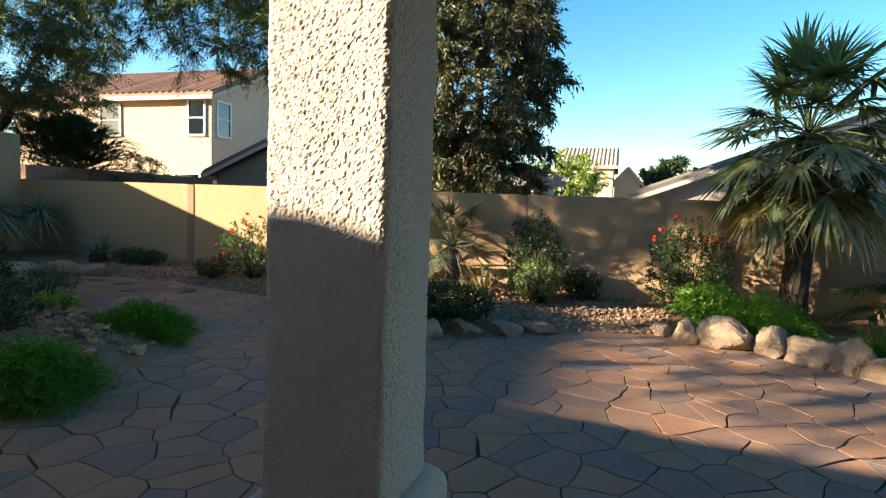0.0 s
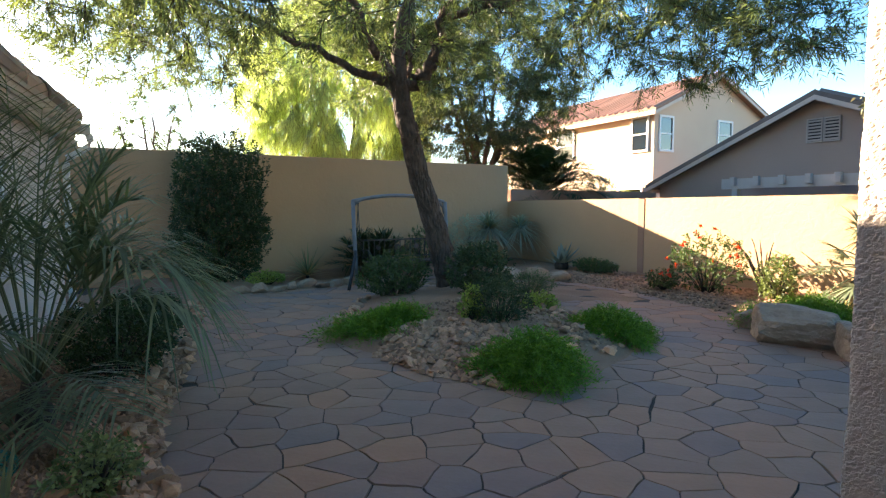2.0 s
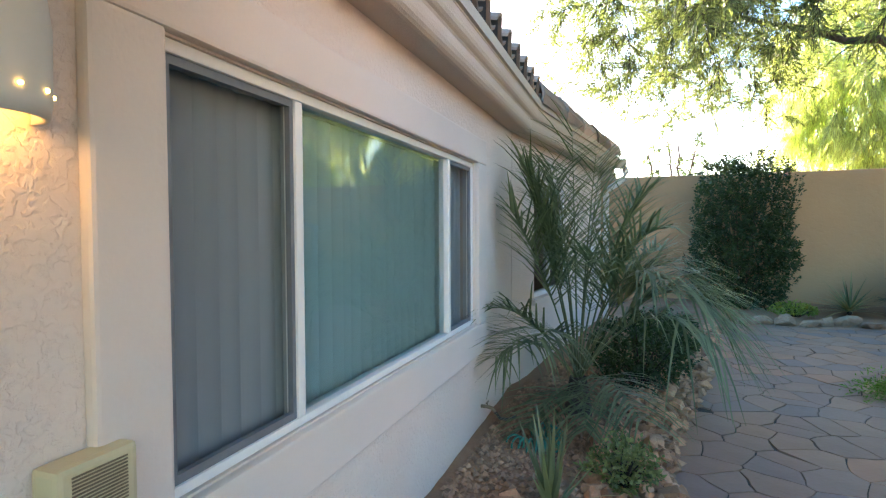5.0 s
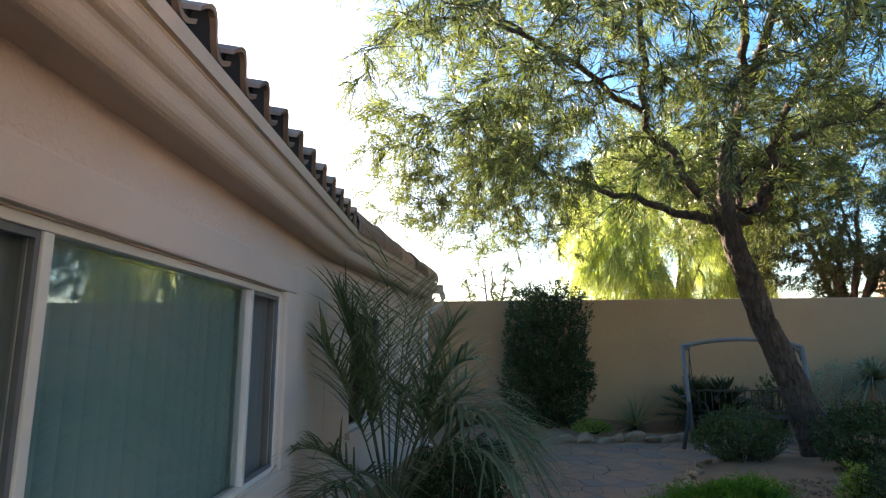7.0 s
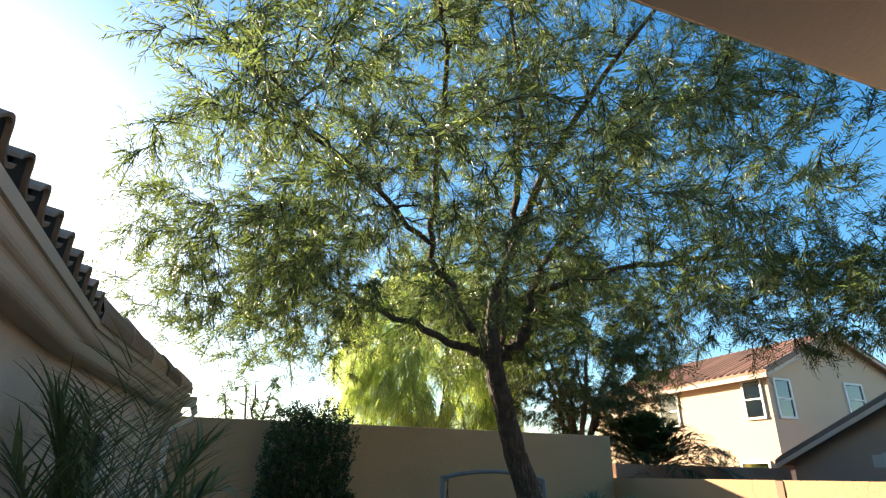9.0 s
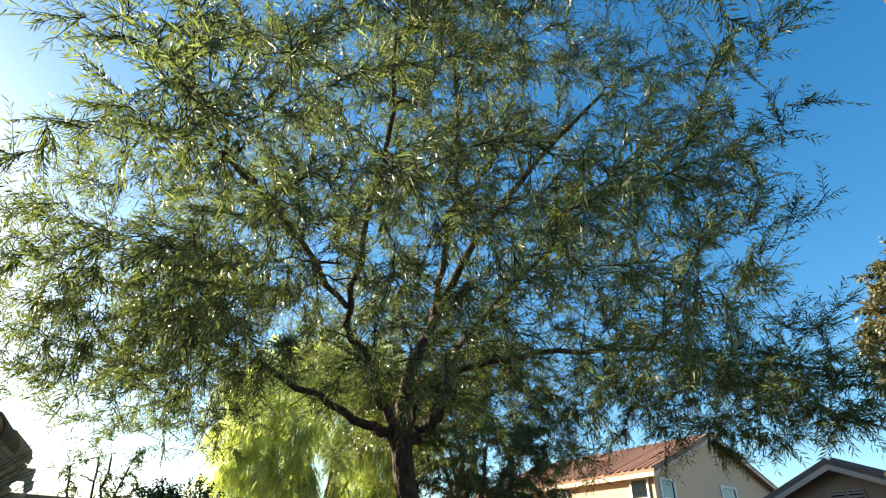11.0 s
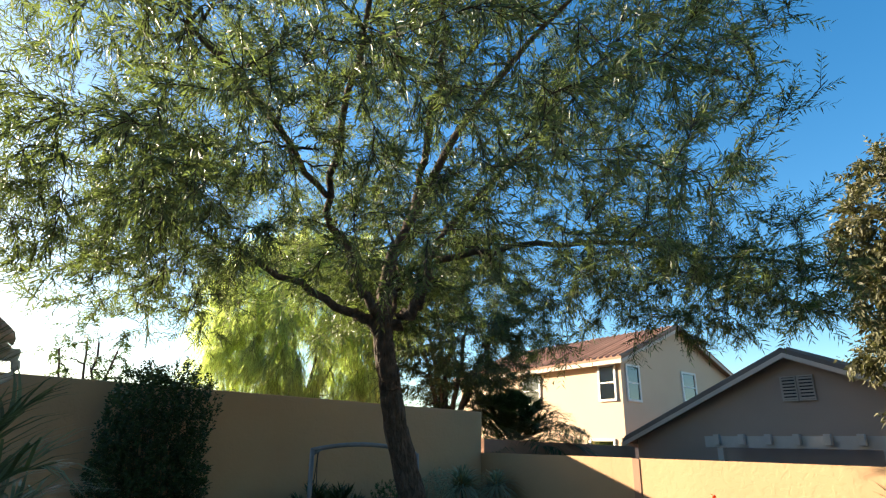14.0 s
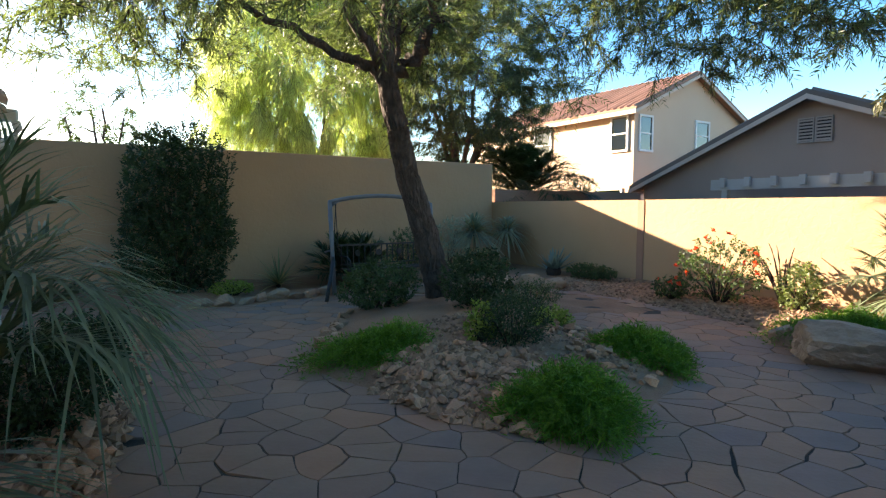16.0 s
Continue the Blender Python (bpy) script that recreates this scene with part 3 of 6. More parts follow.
# ---- patio cover ----
soffit = boxes("ceiling_patio", TRIM_STUCCO, None, (-1.5, 2.3, 0.72, 1.125, 2.48, 2.60), (-1.5, 2.3, -7.0, 0.72, 2.54, 2.64))
tagged(soffit, "tan stucco ceiling of the patio cover", "ceiling", kind="structure")
bm = bmesh.new()
prism(bm, [(0.0, 2.482), (0.006, 2.484), (0.010, 2.50), (0.012, 2.62), (0.03, 2.635), (0.04, 2.66), (0.042, 2.70), (0.0, 2.70)], (-1.16, 1.127, 0), (2.44, 1.127, 0), (0, 1, 0))
eave3 = tagged(part("eave_patio", bm, FASCIA), "moulded cream fascia along the patio cover", "eave", kind="structure")
bm = bmesh.new()
prism(bm, [(0.0, 2.702), (0.062, 2.702), (0.068, 2.785), (0.0, 2.785)], (-1.16, 1.127, 0), (2.44, 1.127, 0), (0, 1, 0))
part("drip_edge", bm, WHITE, eave3, "white painted drip edge")
bm = bmesh.new()
prism(bm, [(0.0, 2.78), (0.0, 2.82), (-8.2, 2.82 + 0.3 * 8.2), (-8.2, 2.78)], (-1.14, 1.12, 0), (2.44, 1.12, 0), (0, 1, 0))
proof = tagged(part("roof_patio", bm, TILE), "brown clay tile roof of the patio cover", "roof", kind="structure")
for i in range(12):
    for j in range(2):
        t = new("tile", tile_mesh)
        t.parent = proof
        a = math.atan(0.3)
        t.matrix_basis = Matrix.Translation((-1.0 + i * 0.30 + random.uniform(-0.006, 0.006), 1.285 - j * 0.36, 2.862 + j * 0.12)) @ Matrix(((1, 0, 0, 0), (0, math.cos(a), 0, 0), (0, -math.sin(a), 1, 0), (0, 0, 0, 1)))
        if j == 0:
            stop = new("bird_stop", cement_mesh)
            stop.parent = proof
            stop.matrix_basis = t.matrix_basis

# ---- pillar ----
pillar = thing("pillar", "square stucco patio pillar on a wider rounded pedestal", "pillar", kind="structure")


def rendered_post(name, rows, cols, mat, parent, label=""):
    """A square post with worn corners and a trowelled, pitted render; rows are (height, half width, corner radius)."""
    verts = []
    for z, half, rad in rows:
        for k in range(cols):
            q = k / cols * 4
            side, u = int(q), (q - int(q)) * 2 - 1
            x, y = ((1, u), (-u, 1), (-1, -u), (u, -1))[side]
            dx, dy = max(0, abs(x) * half - half + rad), max(0, abs(y) * half - half + rad)
            far = math.hypot(dx, dy)
            x, y = x * half, y * half
            if dx > 0 and dy > 0 and far > rad:
                x, y = math.copysign(half - rad + dx * rad / far, x), math.copysign(half - rad + dy * rad / far, y)
            p = Vector((x, y, z))
            w = p + 0.006 * Vector((noise.noise(p * 40), noise.noise(p * 30 + Vector((9, 0, 0))), 0))
            pit = noise.noise(Vector((w.x * 140, w.y * 140, w.z * 110))) + 0.5 * noise.noise(w * 62)
            pit = min(1.0, max(0.0, (pit - 0.17) / 0.22))
            h = -0.003 * pit * pit * (3 - 2 * pit) + 0.0012 * noise.noise(p * 160) + 0.005 * noise.noise(p * 6)
            out = 1 + h / max(abs(x), abs(y))
            verts.append((1.40 + x * out, 0.83 + y * out, z))
    n = len(rows)
    faces = [(i * cols + k, i * cols + (k + 1) % cols, (i + 1) * cols + (k + 1) % cols, (i + 1) * cols + k) for i in range(n - 1) for k in range(cols)]
    faces.append(tuple((n - 1) * cols + k for k in range(cols)))
    return arrays(name, verts, faces, mat, parent, label)


shaft_rows = [(0.76 + 0.0042 * i, 0.163 * (1 + 0.06 * max(0, 1.15 - (0.76 + 0.0042 * i))), 0.022) for i in range(411)]
rendered_post("shaft", shaft_rows, 252, PILLAR, pillar)
base_rows = [(-0.05 + 0.012 * i, 0.230, 0.06) for i in range(65)] + [(0.725 + 0.06 * math.sin(a), 0.170 + 0.06 * math.cos(a), 0.06) for a in np.linspace(0.05, math.pi / 2, 14)]
rendered_post("pedestal", base_rows, 168, PILLAR, pillar, "wider stucco pedestal with a rounded top edge")


# ---- plants ----
def grow(limbs, attract, seed, wander=0.12, lift=0.05):
    """Branches from given limbs to points of the crown: each joins the nearest branch so far. Returns tube lines and the twigs."""
    r = np.random.default_rng(seed)
    lines, nodes, rad = [], [], []
    for pts, r0, r1 in limbs:
        p = np.asarray(pts, float)
        t = np.linspace(0, len(p) - 1, 4 * (len(p) - 1) + 1)
        q = np.stack([np.interp(t, range(len(p)), p[:, i]) for i in range(3)], 1)
        for _ in range(2):
            q[1:-1] = 0.25 * q[:-2] + 0.5 * q[1:-1] + 0.25 * q[2:]
        q[1:-1] += r.normal(0, (0.012 if r0 > 0.12 else 0.045), q[1:-1].shape)
        rr = np.linspace(r0, r1, len(q))
        lines.append((q, rr))
        nodes += list(q[2:])
        rad += list(rr[2:])
    nodes, rad = np.array(nodes), np.array(rad)
    gap = np.min(np.linalg.norm(attract[:, None] - nodes[None], axis=2), 1)
    twigs = []
    for i in np.argsort(gap):
        a = attract[i]
        d = np.linalg.norm(nodes - a, axis=1) + 0.6 * np.maximum(0, nodes[:, 2] - a[2])
        k = int(np.argmin(d))
        b = nodes[k]
        q = bend(b, a, lift * d[k], 5)
        q[1:-1] += r.normal(0, wander * 0.2 * d[k] + 0.005, q[1:-1].shape)
        r0 = min(rad[k] * 0.85, 0.014 + 0.038 * d[k])
        rr = np.linspace(r0, max(0.0045, r0 * 0.35), 5)
        lines.append((q, rr))
        twigs.append(q)
        nodes, rad = np.concatenate([nodes, q[1:]]), np.concatenate([rad, rr[1:]])
    return lines, twigs


def foliage(twigs, per, count, spread, length, width, droop, seed, fold=0.2, outward=1.1):
    """Leaf sprays along twigs: each spray a fan of leaves on a short stem."""
    r = np.random.default_rng(seed)
    base, way = [], []
    for q in twigs:
        for _ in range(per):
            t = r.uniform(0.9, 4.0)
            i = min(int(t), 3)
            p = q[i] + (q[i + 1] - q[i]) * (t - i)
            d = unit(q[i + 1] - q[i]) * outward + r.normal(0, 0.45, 3) * (1, 1, 0.7)
            d[2] -= droop
            base.append(p)
            way.append(d)
    base, way = np.array(base), unit(np.array(way))
    n = len(base)
    stem = r.uniform(0.5, 1.2, n) * spread
    lb, lw = [], []
    side = unit(np.cross(way, r.normal(size=way.shape)))
    for k in range(count):
        f = (k + 0.5) / count
        s = 1 if k % 2 else -1
        lb.append(base + way * (stem * f)[:, None] - np.array([0, 0, 1.0]) * (droop * 0.35 * stem * f * f)[:, None])
        lw.append(way * 0.8 + side * s * 0.75 + r.normal(0, 0.14, way.shape) - np.array([0, 0, droop * 0.4]))
    lb, lw = np.concatenate(lb), np.concatenate(lw)
    m = len(lb)
    v, f = leaves(lb, lw, length * r.uniform(0.6, 1.25, m), width * r.uniform(0.7, 1.2, m), r, fold)
    return v, f, blades(base, way, stem, np.full(n, 0.008), r, droop * 0.35, 3)


def furrowed(line, rows=150, sides=44):
    """A trunk with deep lengthwise bark furrows."""
    p, rad = line
    t = np.linspace(0, len(p) - 1, rows)
    q = np.stack([np.interp(t, range(len(p)), p[:, i]) for i in range(3)], 1)
    rr = np.interp(t, range(len(p)), rad)
    v, f = tube(q, rr, sides)
    for i in range(rows):
        for j in range(sides):
            a = 2 * math.pi * j / sides
            z = q[i][2]
            n = noise.noise(Vector((math.cos(a) * 3.4 + 0.4 * math.sin(z * 3), math.sin(a) * 3.4, z * 1.5))) + 0.35 * noise.noise(Vector((math.cos(a) * 8, math.sin(a) * 8, z * 5)))
            groove = max(0.0, 1 - abs(n) / 0.2)
            k = i * sides + j
            flare = 1 + 0.35 * max(0.0, 0.35 - z) * (1 + 0.8 * math.sin(a * 4))
            v[k] = q[i] + (v[k] - q[i]) * (flare - 0.13 * groove + 0.05 * noise.noise(Vector((math.cos(a) * 2, math.sin(a) * 2, z * 4))) + 0.03 * noise.noise(Vector((math.cos(a) * 14, math.sin(a) * 14, z * 14))))
    return v, f


def crown_points(n, centre, radii, seed, hollow=0.45, low=-1.0, gap=0.0):
    """Points of a crown: in a ragged ellipsoid, mostly in its outer part."""
    r = np.random.default_rng(seed)
    out = []
    while len(out) < n:
        v = unit(r.normal(size=3))
        s = r.uniform(hollow ** 3, 1) ** (1 / 3)
        lump = 1 + 0.22 * noise.noise(Vector(v * 2.2) + Vector((seed, 0, 0)))
        if gap and noise.noise(Vector(v * 3.0 * s) + Vector((0, seed * 1.7, 0))) < -gap:
            continue
        if v[2] * s < low:
            continue
        out.append(np.asarray(centre) + v * s * lump * np.asarray(radii))
    return np.array(out)


def tree(name, label, trunk, limbs, points, leaf, seed, per, count, spread, length, width, droop, fold=0.2, lift=0.05, bark=None, wander=0.12):
    root = thing(name, label, "tree", tuple(trunk[0][0]))
    off = np.asarray(trunk[0][0])
    lines, twigs = grow([trunk, *limbs], points, seed, wander, lift)
    shift = lambda ls: [(p - off, r) for p, r in ls]
    if trunk[1] > 0.22:
        v, f = furrowed(shift(lines[:1])[0])
        arrays("trunk", v, f, bark or BARK, root)
    else:
        tubes("trunk", shift(lines[:1]), bark or BARK, root, sides=12)
    for ln in lines[1:1 + len(limbs)]:
        tubes("limb", shift([ln]), bark or BARK, root, sides=9)
    tagged(tubes("twig_mass", shift(lines[1 + len(limbs):]), TWIG if bark is None else bark, root, sides=4, smooth=False), kind="stuff")
    v, f, stems = foliage(twigs, per, count, spread, length, width, droop, seed + 1, fold)
    arrays("crown", v - off, f, leaf, root)
    tagged(arrays("stem_mass", stems[0] - off, stems[1], TWIG if bark is None else bark, root), kind="stuff")
    return root


def bush(name, label, at, radii, leaf, seed, n=260, count=7, spread=0.10, length=0.05, width=0.025, category="shrub", upright=0.3, group="", block=1.0):
    """A dense shrub: stems from its base, and leaf sprays through a ragged dome."""
    n, count = int(n * 1.7), count + 1
    root = thing(name, label, category, at, group)
    rx, ry, rz = radii
    pts = crown_points(n, (0, 0, rz * 0.48), (rx, ry, rz * 0.55), seed, 0.35, -0.85)
    mid = np.array([0, 0, rz * 0.48])
    q = (pts - mid) / np.array([rx, ry, rz * 0.55])
    if block < 1:
        q = q * (np.linalg.norm(q, axis=1) / ((q ** 4).sum(1) ** 0.25 + 1e-9))[:, None]
    pts = mid + q * np.array([rx, ry, rz * 0.55])
    pts[:, 2] = np.maximum(pts[:, 2], 0.04)
    r = np.random.default_rng(seed)
    stems = []
    for p in pts[:: max(1, n // 28)]:
        a = np.array([p[0] * 0.15, p[1] * 0.15, -0.03])
        stems.append((bend(a, p, 0.08 * rz, 4), np.linspace(0.010, 0.003, 4)))
    tagged(tubes("stem_mass", stems, TWIG, root, sides=4), kind="stuff")
    way = unit(pts - np.array([0, 0, rz * 0.2])) + np.array([0, 0, upright]) + r.normal(0, 0.35, pts.shape)
    way = unit(way)
    side = unit(np.cross(way, r.normal(size=way.shape)))
    lb, lw = [], []
    for k in range(count):
        fr = (k + 0.5) / count - 0.4
        lb.append(pts + way * spread * fr)
        lw.append(way * 0.6 + side * (1 if k % 2 else -1) * 0.7 + r.normal(0, 0.35, way.shape))
    lb, lw = np.concatenate(lb), np.concatenate(lw)
    m = len(lb)
    v, f = leaves(lb, lw, length * r.uniform(0.6, 1.3, m), width * r.uniform(0.7, 1.3, m), r, 0.12)
    arrays("foliage", v, f, leaf, root)
    return root


def fern(name, label, at, radii, seed, n=1500, leaf=None, group="fern clumps"):
    """A cascading clump of fine feathery strands."""
    root = thing(name, label, "fern", at, group)
    rx, ry, rz = radii
    r = np.random.default_rng(seed)
    a, s = r.uniform(0, 2 * np.pi, n), np.sqrt(r.uniform(0, 1, n))
    lump = 0.8 + 0.22 * np.sin(a * 3 + seed) + 0.12 * np.sin(a * 7 + 2 * seed) + r.uniform(-0.12, 0.16, n)
    base = np.stack([rx * 0.72 * s * lump * np.cos(a), ry * 0.72 * s * lump * np.sin(a), rz * (0.03 + 0.42 * (1 - s))], 1)
    way = np.stack([np.cos(a) * s * 0.9, np.sin(a) * s * 0.9, 0.95 - 0.55 * s], 1) + r.normal(0, 0.28, (n, 3))
    length = r.uniform(0.45, 1.3, n) * rz * (0.95 + 0.3 * np.sin(base[:, 0] * 9 + seed) * np.cos(base[:, 1] * 8))
    v1, f1 = blades(base, way, length, np.full(n, 0.008), r, 0.55, 3)
    pieces = [(v1, f1)]
    for k in range(8):
        t = 0.25 + 0.1 * k
        p = base + unit(way) * (length * t)[:, None]
        p[:, 2] -= 0.55 * length * t * t
        pieces.append(leaves(p, unit(way) * 0.6 + r.normal(0, 0.6, (n, 3)), r.uniform(0.035, 0.085, n), np.full(n, 0.011), r, 0.15))
    v, f = joined(*pieces)
    arrays("foliage", v, f, leaf or FERN, root)
    tubes("stem_mass", [(bend((0, 0, -0.04), (base[i][0], base[i][1], base[i][2]), 0.04, 4), np.linspace(0.006, 0.003, 4)) for i in range(0, n, max(1, n // 40))], TWIG, root, sides=4)
    return root


def rosette(name, label, at, n, length, width, leaf, seed, droop=0.15, low=0.1, high=1.4, category="plant", dry=0):
    """Stiff strap leaves from one crown: yucca, agave or sago."""
    root = thing(name, label, category, at)
    r = np.random.default_rng(seed)

    def set_of(k, lo, hi, mat, nm, dr):
        a = r.uniform(0, 2 * np.pi, k)
        e = r.uniform(lo, hi, k)
        way = np.stack([np.cos(a) * np.cos(e), np.sin(a) * np.cos(e), np.sin(e)], 1)
        base = way * 0.02 + np.array([0, 0, 0.02])
        v, f = blades(base, way, length * r.uniform(0.7, 1.15, k), np.full(k, width), r, dr, 4)
        arrays(nm, v, f, mat, root)

    set_of(n, low, high, leaf, "leaf_rosette", droop)
    if dry:
        set_of(dry, 0.05, 0.8, STRAW, "dry_leaf_rosette", 0.25)
    bm = bmesh.new()
    bmesh.ops.create_icosphere(bm, subdivisions=2, radius=max(0.03, width * 1.2))
    part("heart", bm, TWIG, root)
    return root


def pinnate(base, way, length, count, leaflet, width, arch, r, vee=0.5, start=0.34, droop=0.33):
    """One feather frond: its arching rib and its two rows of leaflets."""
    way = unit(np.asarray(way, float))
    t = np.linspace(0, 1, 12)
    rib = base + way * (length * t)[:, None]
    rib[:, 2] -= arch * length * t ** 2.2
    side = unit(np.cross(way, [0, 0, 1.0]))
    lb, lw, ll = [], [], []
    for k in range(count):
        u = start + (1 - start) * k / (count - 1)
        p = np.array([np.interp(u, t, rib[:, i]) for i in range(3)])
        d = np.array([np.interp(min(u + 0.05, 1), t, rib[:, i]) for i in range(3)]) - np.array([np.interp(u - 0.05, t, rib[:, i]) for i in range(3)])
        d = unit(d)
        for s in (-1, 1):
            lb.append(p)
            lw.append(d * 0.75 + side * s * 0.75 + np.cross(side, d) * vee * 0.5 + r.normal(0, 0.15, 3))
            ll.append(leaflet * (0.6 + 0.55 * math.sin(math.pi * min(1, u * 1.02))) * r.uniform(0.85, 1.1))
    v, f = blades(np.array(lb), np.array(lw), np.array(ll), np.full(len(lb), width), r, droop, 3)
    return (rib, np.linspace(0.010, 0.002, 12)), (v, f)


def feather_palm(name, label, at, fronds, leaf, seed, height=0.25, start=0.34, width=0.03, droop=0.33, count=30):
    """A palm of feather fronds given as (compass, rise, length, arch)."""
    root = thing(name, label, "palm", at)
    r = np.random.default_rng(seed)
    for comp, rise, length, arch in fronds:
        a, e = radians(comp), radians(rise)
        way = (math.sin(a) * math.cos(e), math.cos(a) * math.cos(e), math.sin(e))
        rib, lf = pinnate(np.array([0, 0, height]) + np.array(way) * 0.03, way, length, count, 0.78 * min(1.0, length / 1.7), width, arch, r, start=start, droop=droop * (0.4 + 1.6 * arch))
        stalk = tubes("frond", [rib], leaf, root, sides=5)
        arrays("frond_blade", lf[0], lf[1], leaf, stalk)
    bm = bmesh.new()
    bmesh.ops.create_cone(bm, segments=9, radius1=0.13, radius2=0.07, depth=height + 0.1, cap_ends=True, matrix=Matrix.Translation((0, 0, height / 2)))
    part("trunk", bm, BARK, root)
    return root


def fan_leaf(centre, way, radius, r, segs=36, droop=0.22):
    """A fan of pleated segments round the end of a stalk."""
    way = unit(np.asarray(way, float))
    side = unit(np.cross(way, [0, 0, 1.0]) + 1e-4)
    ang = np.linspace(-2.2, 2.2, segs) + r.normal(0, 0.03, segs)
    d = np.cos(ang)[:, None] * way + np.sin(ang)[:, None] * side + r.normal(0, 0.05, (segs, 3))
    ll = radius * (1.0 - 0.16 * np.abs(ang)) * r.uniform(0.9, 1.08, segs)
    return blades(np.repeat(centre[None], segs, 0), d, ll, np.full(segs, radius * 0.085), r, droop, 4)


def fan_palm(name, label, at, trunk_h, n, stalk, radius, leaf, seed, skirt=0, low=-25, high=80, trunk_r=0.16):
    root = thing(name, label, "palm", at)
    r = np.random.default_rng(seed)
    pts = np.array([(0.02 * math.sin(i), 0.02 * math.cos(i * 1.3), trunk_h * i / 6 - 0.05) for i in range(7)])
    tubes("trunk", [(pts, trunk_r * np.array([1.25, 1.05, 1.0, 1.02, 1.05, 1.05, 0.8]))], BARK, root, sides=12)
    top = np.array([0, 0, trunk_h])
    for i in range(n + skirt):
        a = i * 2.39996 + r.uniform(-0.2, 0.2)
        e = radians(low + (high - low) * (i % n) / max(1, n - 1) + r.uniform(-6, 6)) if i < n else radians(-55)
        way = np.array([math.cos(a) * math.cos(e), math.sin(a) * math.cos(e), math.sin(e)])
        ls = stalk * r.uniform(0.8, 1.15)
        tip = top + way * ls - np.array([0, 0, 0.12 * ls * math.cos(e)])
        line = (bend(top, tip, 0.06, 5), np.linspace(0.014, 0.007, 5))
        st = tubes("frond", [line], leaf, root, sides=5)
        v, f = fan_leaf(tip, way * 0.9 + np.array([0, 0, -0.25]) + r.normal(0, 0.12, 3), radius * r.uniform(0.85, 1.1), r)
        arrays("fan", v, f, leaf if i < n else STRAW, st)
    return root


# the mesquite of the island bed
MAIN_LIMBS = [
    ([(3.66, 8.56, 3.40), (3.40, 8.66, 3.56), (3.13, 8.78, 3.70), (2.16, 9.0, 4.12), (1.0, 9.3, 4.6)], 0.098, 0.03),
    ([(3.60, 8.50, 3.50), (3.33, 8.42, 3.83), (2.9, 8.3, 4.35), (2.45, 8.2, 4.81), (2.0, 7.0, 5.6), (1.75, 5.6, 6.3), (1.2, 4.7, 7.0)], 0.085, 0.02),
    ([(3.64, 8.50, 3.45), (3.58, 8.44, 4.1), (3.69, 8.35, 4.7), (3.96, 8.1, 5.44), (4.04, 7.4, 6.29), (4.53, 6.2, 7.57), (4.94, 5.1, 8.3)], 0.125, 0.026),
    ([(3.66, 8.50, 3.40), (4.0, 8.45, 3.68), (4.21, 8.4, 3.93), (4.37, 8.25, 4.65), (4.48, 8.0, 5.23), (5.2, 7.3, 6.3), (5.9, 6.4, 7.4)], 0.115, 0.026),
    ([(3.9, 8.2, 5.3), (3.7, 7.7, 5.9), (3.38, 7.0, 6.42), (3.2, 6.4, 7.4), (2.6, 5.9, 8.6)], 0.068, 0.02),
    ([(4.37, 8.25, 4.6), (5.4, 7.6, 4.9), (6.4, 6.4, 4.9), (6.9, 5.2, 4.4), (6.7, 4.1, 4.0)], 0.06, 0.015),
    ([(4.1, 8.45, 3.85), (4.8, 9.4, 4.6), (5.6, 10.4, 5.4), (6.0, 11.0, 6.0)], 0.06, 0.02),
    ([(3.68, 8.52, 3.25), (3.85, 8.7, 3.55), (4.05, 8.85, 4.2), (4.2, 9.3, 5.2), (4.0, 10.0, 6.6)], 0.07, 0.02),
    ([(2.3, 7.9, 5.0), (1.2, 6.6, 5.0), (0.2, 5.6, 5.0), (-0.4, 5.0, 5.2)], 0.045, 0.015),
]
TRUNK = ([(4.80, 8.86, -0.05), (4.74, 8.86, 0.3), (4.60, 8.86, 0.78), (4.34, 8.82, 1.5), (4.05, 8.75, 2.25), (3.80, 8.62, 2.95), (3.62, 8.50, 3.57)], 0.245, 0.14)
pts = crown_points(2500, (2.9, 7.5, 5.6), (4.6, 6.0, 4.9), 11, 0.25, -0.62, 0.25)
pts = np.concatenate([pts, crown_points(185, (-0.1, 8.2, 4.1), (1.9, 2.2, 1.2), 12, 0.2, -0.95), crown_points(140, (6.3, 6.0, 4.3), (2.0, 1.6, 1.0), 13, 0.2, -0.95)])
# no twigs where the sun reaches the pillar, over the roof or low over the path
ray = pts - np.array((1.25, 0.83, 1.75))
along = ray @ np.array(SUN_FROM)
pts = pts[np.linalg.norm(ray - along[:, None] * np.array(SUN_FROM), axis=1) > 0.75]
pts = pts[pts[:, 1] - 1.3 > np.where(pts[:, 2] < 4.9, 0.38, np.where(pts[:, 2] < 5.6, 0.28, 0.13)) * (pts[:, 0] + 0.3)]
pts = pts[(pts[:, 0] > -0.25 * (pts[:, 1] - 0.5) - 0.2)]
open_up = (np.hypot(pts[:, 0] - 3.6, pts[:, 1] - 8.3) < 2.6) & (pts[:, 2] < 4.7)
pts = pts[~open_up | (np.arange(len(pts)) % 3 == 0)]
pts = pts[pts[:, 2] > 3.0 + 0.10 * np.maximum(0, 2.5 - np.abs(pts[:, 0] - 3.0))]
pts = np.concatenate([pts, crown_points(140, (4.6, 10.0, 4.45), (1.4, 1.3, 0.75), 15, 0.2, -0.95)])
pts = np.concatenate([pts] + [crown_points(26, limb[0][-1], (1.0, 1.0, 0.7), 30 + k, 0.1, -0.95) for k, limb in enumerate(MAIN_LIMBS)])
